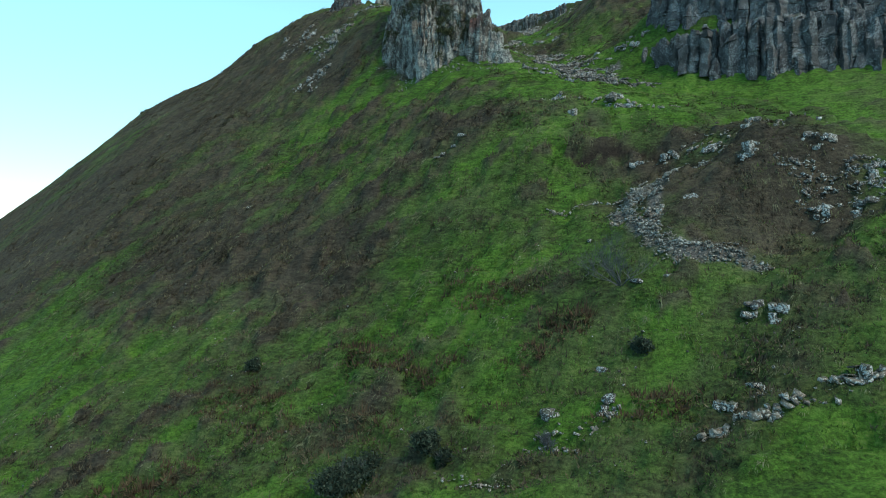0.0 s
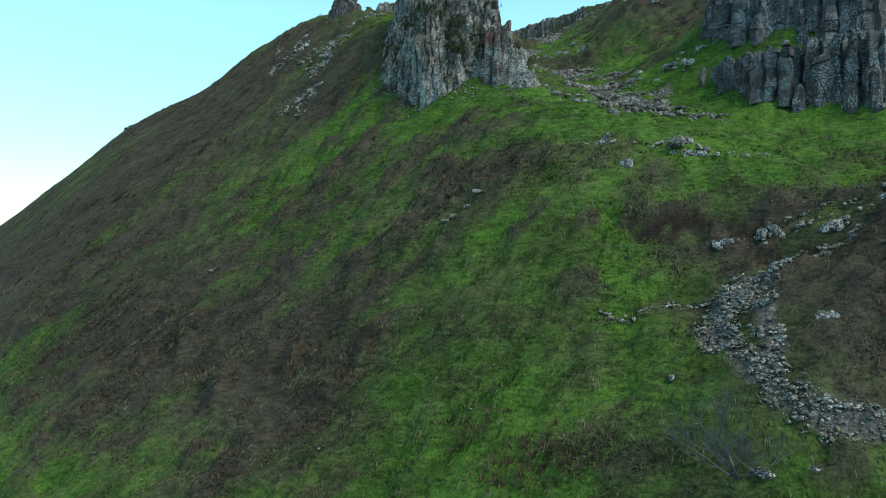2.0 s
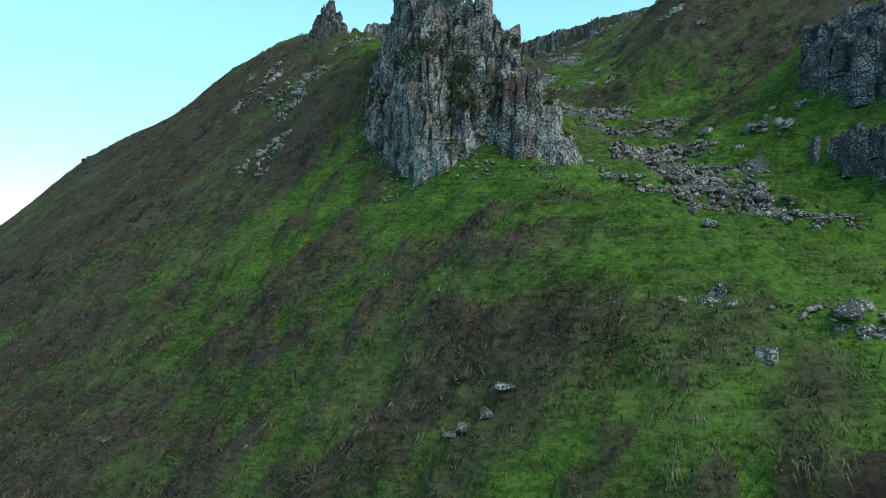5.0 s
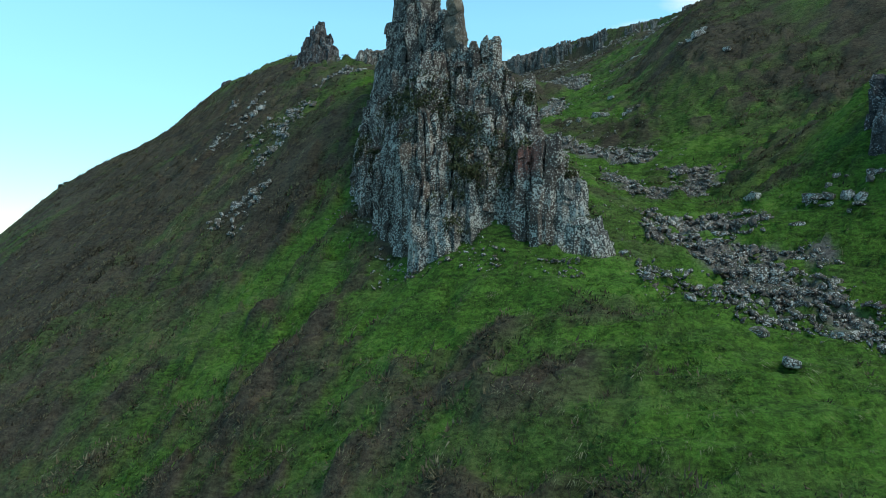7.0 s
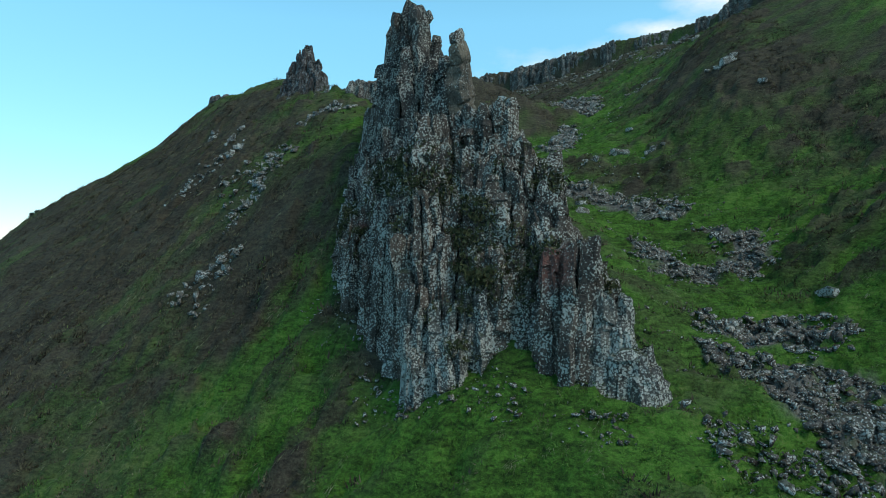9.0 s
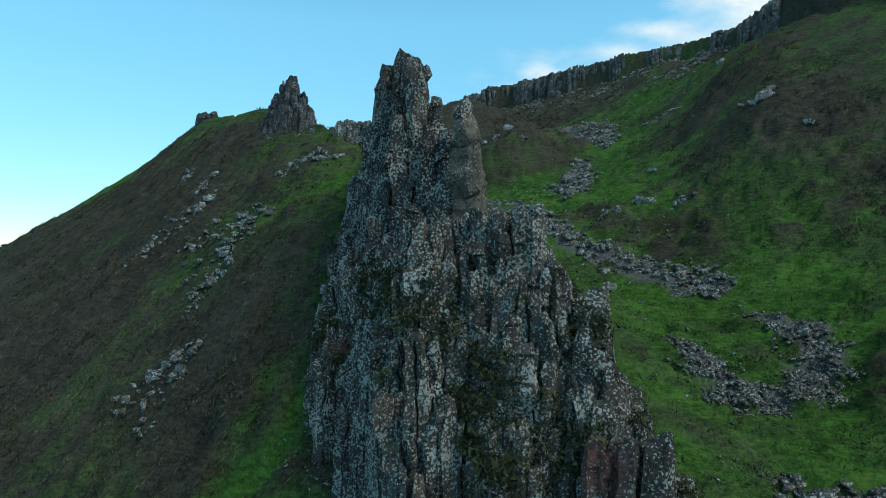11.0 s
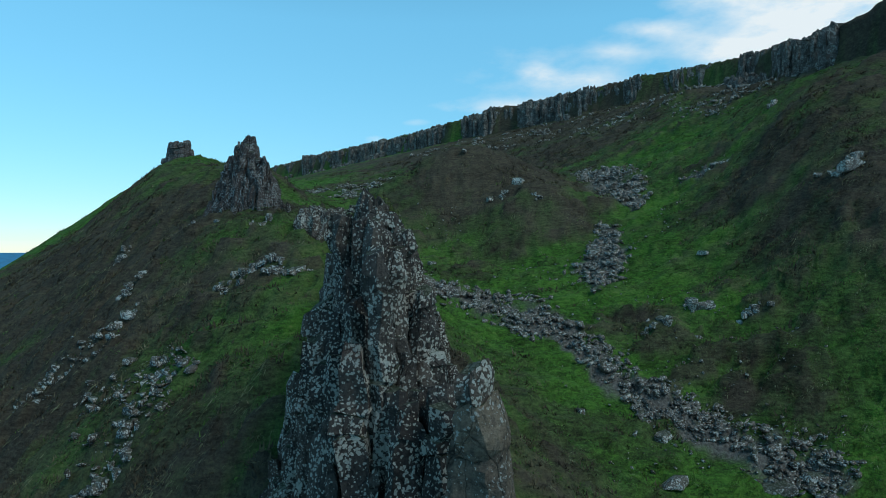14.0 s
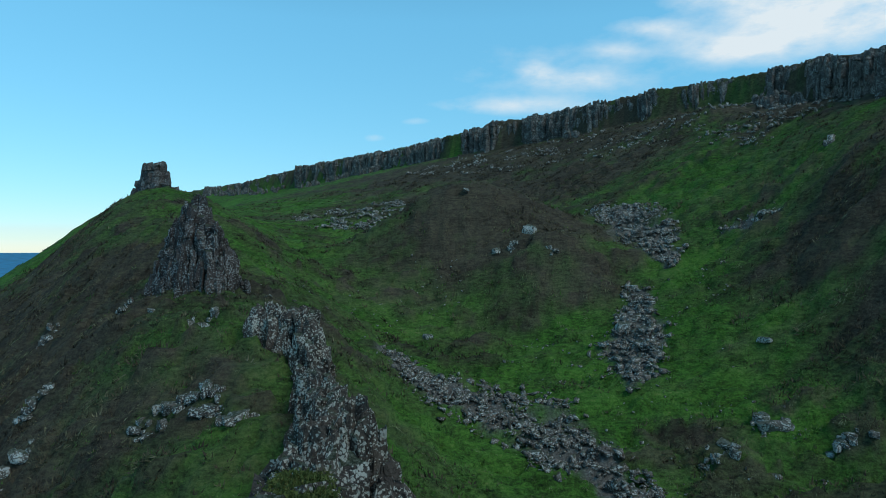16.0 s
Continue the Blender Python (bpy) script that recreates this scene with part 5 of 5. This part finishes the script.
def ledge_plants(count, seed):
    """Heather and grass on the ledges and in the hollows of the fin."""
    rng = np.random.default_rng(seed)
    x, y = rng.uniform(-9.5, 8, count), rng.uniform(79, 100, count)
    z = np.maximum(crag_top(x, y, FIN), crag_top(x, y, BUTTRESS))
    steep = np.hypot(crag_top(x + 0.4, y, FIN) - crag_top(x - 0.4, y, FIN), crag_top(x, y + 0.4, FIN) - crag_top(x, y - 0.4, FIN)) / 0.8
    patch = vnoise(x / 1.7, y / 1.7 + z / 2.2, 3.0) + 0.6 * vnoise(x / 0.7, y / 0.7 + z, 5.0)
    spot = fin_stands(x, y) & (z > land(x, y, False) + 0.3) & (patch > np.clip(0.08 * steep, 0.0, 0.3) + np.where(z > 88, 0.22, -0.15)) & (z > crag_top(x, y, SPIRE) - 0.2) & (z < 93.2)
    x, y, z = x[spot], y[spot], z[spot] + 0.16
    n = len(x)
    p = np.repeat(np.stack([x, y, z], -1), 14, 0) + rng.normal(0, 0.2, (14 * n, 3)) * (1, 1, 0.7)
    v = p[:, None] + rng.normal(0, 0.075, (14 * n, 3, 3))
    me = mesh_of("ledge_plants", v.reshape(-1, 3), np.arange(42 * n).reshape(-1, 3), LEDGE)
    me.attributes.new("tone", "FLOAT", "POINT").data.foreach_set("value", np.repeat(rng.random(14 * n), 3).astype(np.float32))
    ob = new("ledge_plants", me)
    tagged(ob, "dark heather and grass rooted on rock ledges", "vegetation", kind="stuff")


ledge_plants(15000, 9)


def spire_turf(count, seed):
    """A cap of grass on the flat back of the spire."""
    rng = np.random.default_rng(seed)
    y = rng.uniform(96.8, 101.4, count)
    x = np.interp(y, [97, 99, 101.5], [-3.1, -3.7, -4.4]) + rng.normal(0, 0.5, count)
    z = np.maximum(crag_top(x, y, SPIRE), crag_top(x, y, FIN))
    spot = (z > 103.9) & (vnoise(x / 1.1, y / 1.1, 5.0) > np.interp(y, [96.8, 97.8, 100, 101.2], [0.2, -0.6, -0.5, 0.3]))
    x, y, z = x[spot], y[spot], z[spot]
    n, k = len(x), 12
    p = np.repeat(np.stack([x, y, z + 0.1 * np.abs(vnoise(x / 0.5, y / 0.5, 2.0))], -1), k, 0) + rng.normal(0, 0.09, (k * n, 3)) * (1, 1, 0.5)
    v = p[:, None] + rng.normal(0, 0.032, (k * n, 3, 3)) + np.array([(0, 0, 0), (0, 0, 0), (0, 0, 0.05)])
    me = mesh_of("turf_cap", v.reshape(-1, 3), np.arange(3 * k * n).reshape(-1, 3), TURF)
    me.attributes.new("tone", "FLOAT", "POINT").data.foreach_set("value", np.repeat(rng.uniform(0.2, 1.0, k * n), 3).astype(np.float32))
    tagged(new("turf_cap", me), "cushion of yellow-green grass on the spire top", "vegetation", kind="stuff")


spire_turf(1500, 19)

# ---- bushes ----


def twig(rng, out, p, way, length, r, depth):
    """Adds thin three-sided branches to out."""
    steps = 3
    pts = [p]
    for _ in range(steps):
        way = (way + Vector((rng.uniform(-0.35, 0.35), rng.uniform(-0.35, 0.35), rng.uniform(-0.15, 0.3)))).normalized()
        pts.append(pts[-1] + way * length / steps)
    side = way.orthogonal().normalized()
    up = way.cross(side)
    v = []
    for k, q in enumerate(pts):
        s = r * (1 - 0.6 * k / steps)
        v += [tuple(q + s * (math.cos(a) * side + math.sin(a) * up)) for a in (0, 2.1, 4.2)]
    f = [(3 * k + i, 3 * k + (i + 1) % 3, 3 * k + 3 + (i + 1) % 3, 3 * k + 3 + i) for k in range(steps) for i in range(3)]
    out.append((v, f))
    if depth:
        for _ in range(rng.choice((3, 4, 4))):
            k = rng.choice((1, 2, 3))
            turn = (way + Vector((rng.uniform(-0.9, 0.9), rng.uniform(-0.9, 0.9), rng.uniform(-0.2, 0.7)))).normalized()
            twig(rng, out, pts[k], turn, length * rng.uniform(0.55, 0.8), r * 0.55, depth - 1)


def bare_shrub(x, y, height, seed):
    rng = random.Random(seed)
    shrub = new("shrub")
    shrub.location = (x, y, float(land(x, y)) - 0.05)
    tagged(shrub, "leafless grey hawthorn shrub leaning over grass", "shrub")
    for k in range(6):
        out = []
        a = rng.uniform(0, 6.28)
        twig(rng, out, Vector((0.15 * math.cos(a), 0.15 * math.sin(a), 0)), Vector((0.8 * math.cos(a) - 0.35, 0.8 * math.sin(a), 0.8)).normalized(), height * 0.55, 0.045, 4)
        part("stem", soup("stem", out, BARK), shrub)


bare_shrub(10.5, 39.7, 2.7, 5)
bare_shrub(5.2, 33.0, 0.9, 6)


def leafy_bush(x, y, wide, tall, seed, label):
    rng = np.random.default_rng(seed)
    bush = new("bush")
    bush.location = (x, y, float(land(x, y)) - 0.1)
    tagged(bush, label, "bush")
    out, r = [], random.Random(seed)
    for k in range(5):
        twig(r, out, Vector((0, 0, 0)), Vector((r.uniform(-1, 1), r.uniform(-1, 1), 1.2)).normalized(), tall * 0.6, 0.03, 2)
    part("stems", soup("stems", out, BARK), bush)
    n = int(2600 * wide * tall)
    lumps = rng.uniform(-1, 1, (14, 3)) * (wide * 0.36, wide * 0.36, tall * 0.28) + (0, 0, tall * 0.5)
    c = lumps[rng.integers(14, size=n)] + rng.normal(0, 0.13, (n, 3)) * (wide, wide, tall)
    c[:, 2] = np.maximum(c[:, 2], 0.02)
    q = rng.normal(0, 0.07, (n, 3, 3))
    v = (c[:, None] + q).reshape(-1, 3)
    me = mesh_of("crown", v, np.arange(3 * n).reshape(-1, 3), GORSE)
    me.attributes.new("tone", "FLOAT", "POINT").data.foreach_set("value", np.repeat(rng.random(n), 3).astype(np.float32))
    part("crown", me, bush, kind="stuff")


for k, (x, y, wide, tall) in enumerate(((-5.0, 35.2, 3.0, 1.5), (-0.9, 34.6, 1.2, 1.1), (0.1, 34.3, 1.0, 1.0), (10.6, 36.0, 1.0, 0.9), (-13.6, 48.2, 0.9, 1.1), (-20.5, 35.0, 0.9, 1.0), (-2.0, 30.0, 1.4, 0.8), (-6.8, 30.6, 1.3, 0.8))):
    leafy_bush(x, y, wide, tall, 60 + k, "dark green gorse bush low on the slope")
for k, (x, y) in enumerate(((-74.2, 168.2), (-75.5, 168.8))):
    leafy_bush(x, y, 1.0, 0.8, 80 + k, "small wind-bent bush on the skyline")
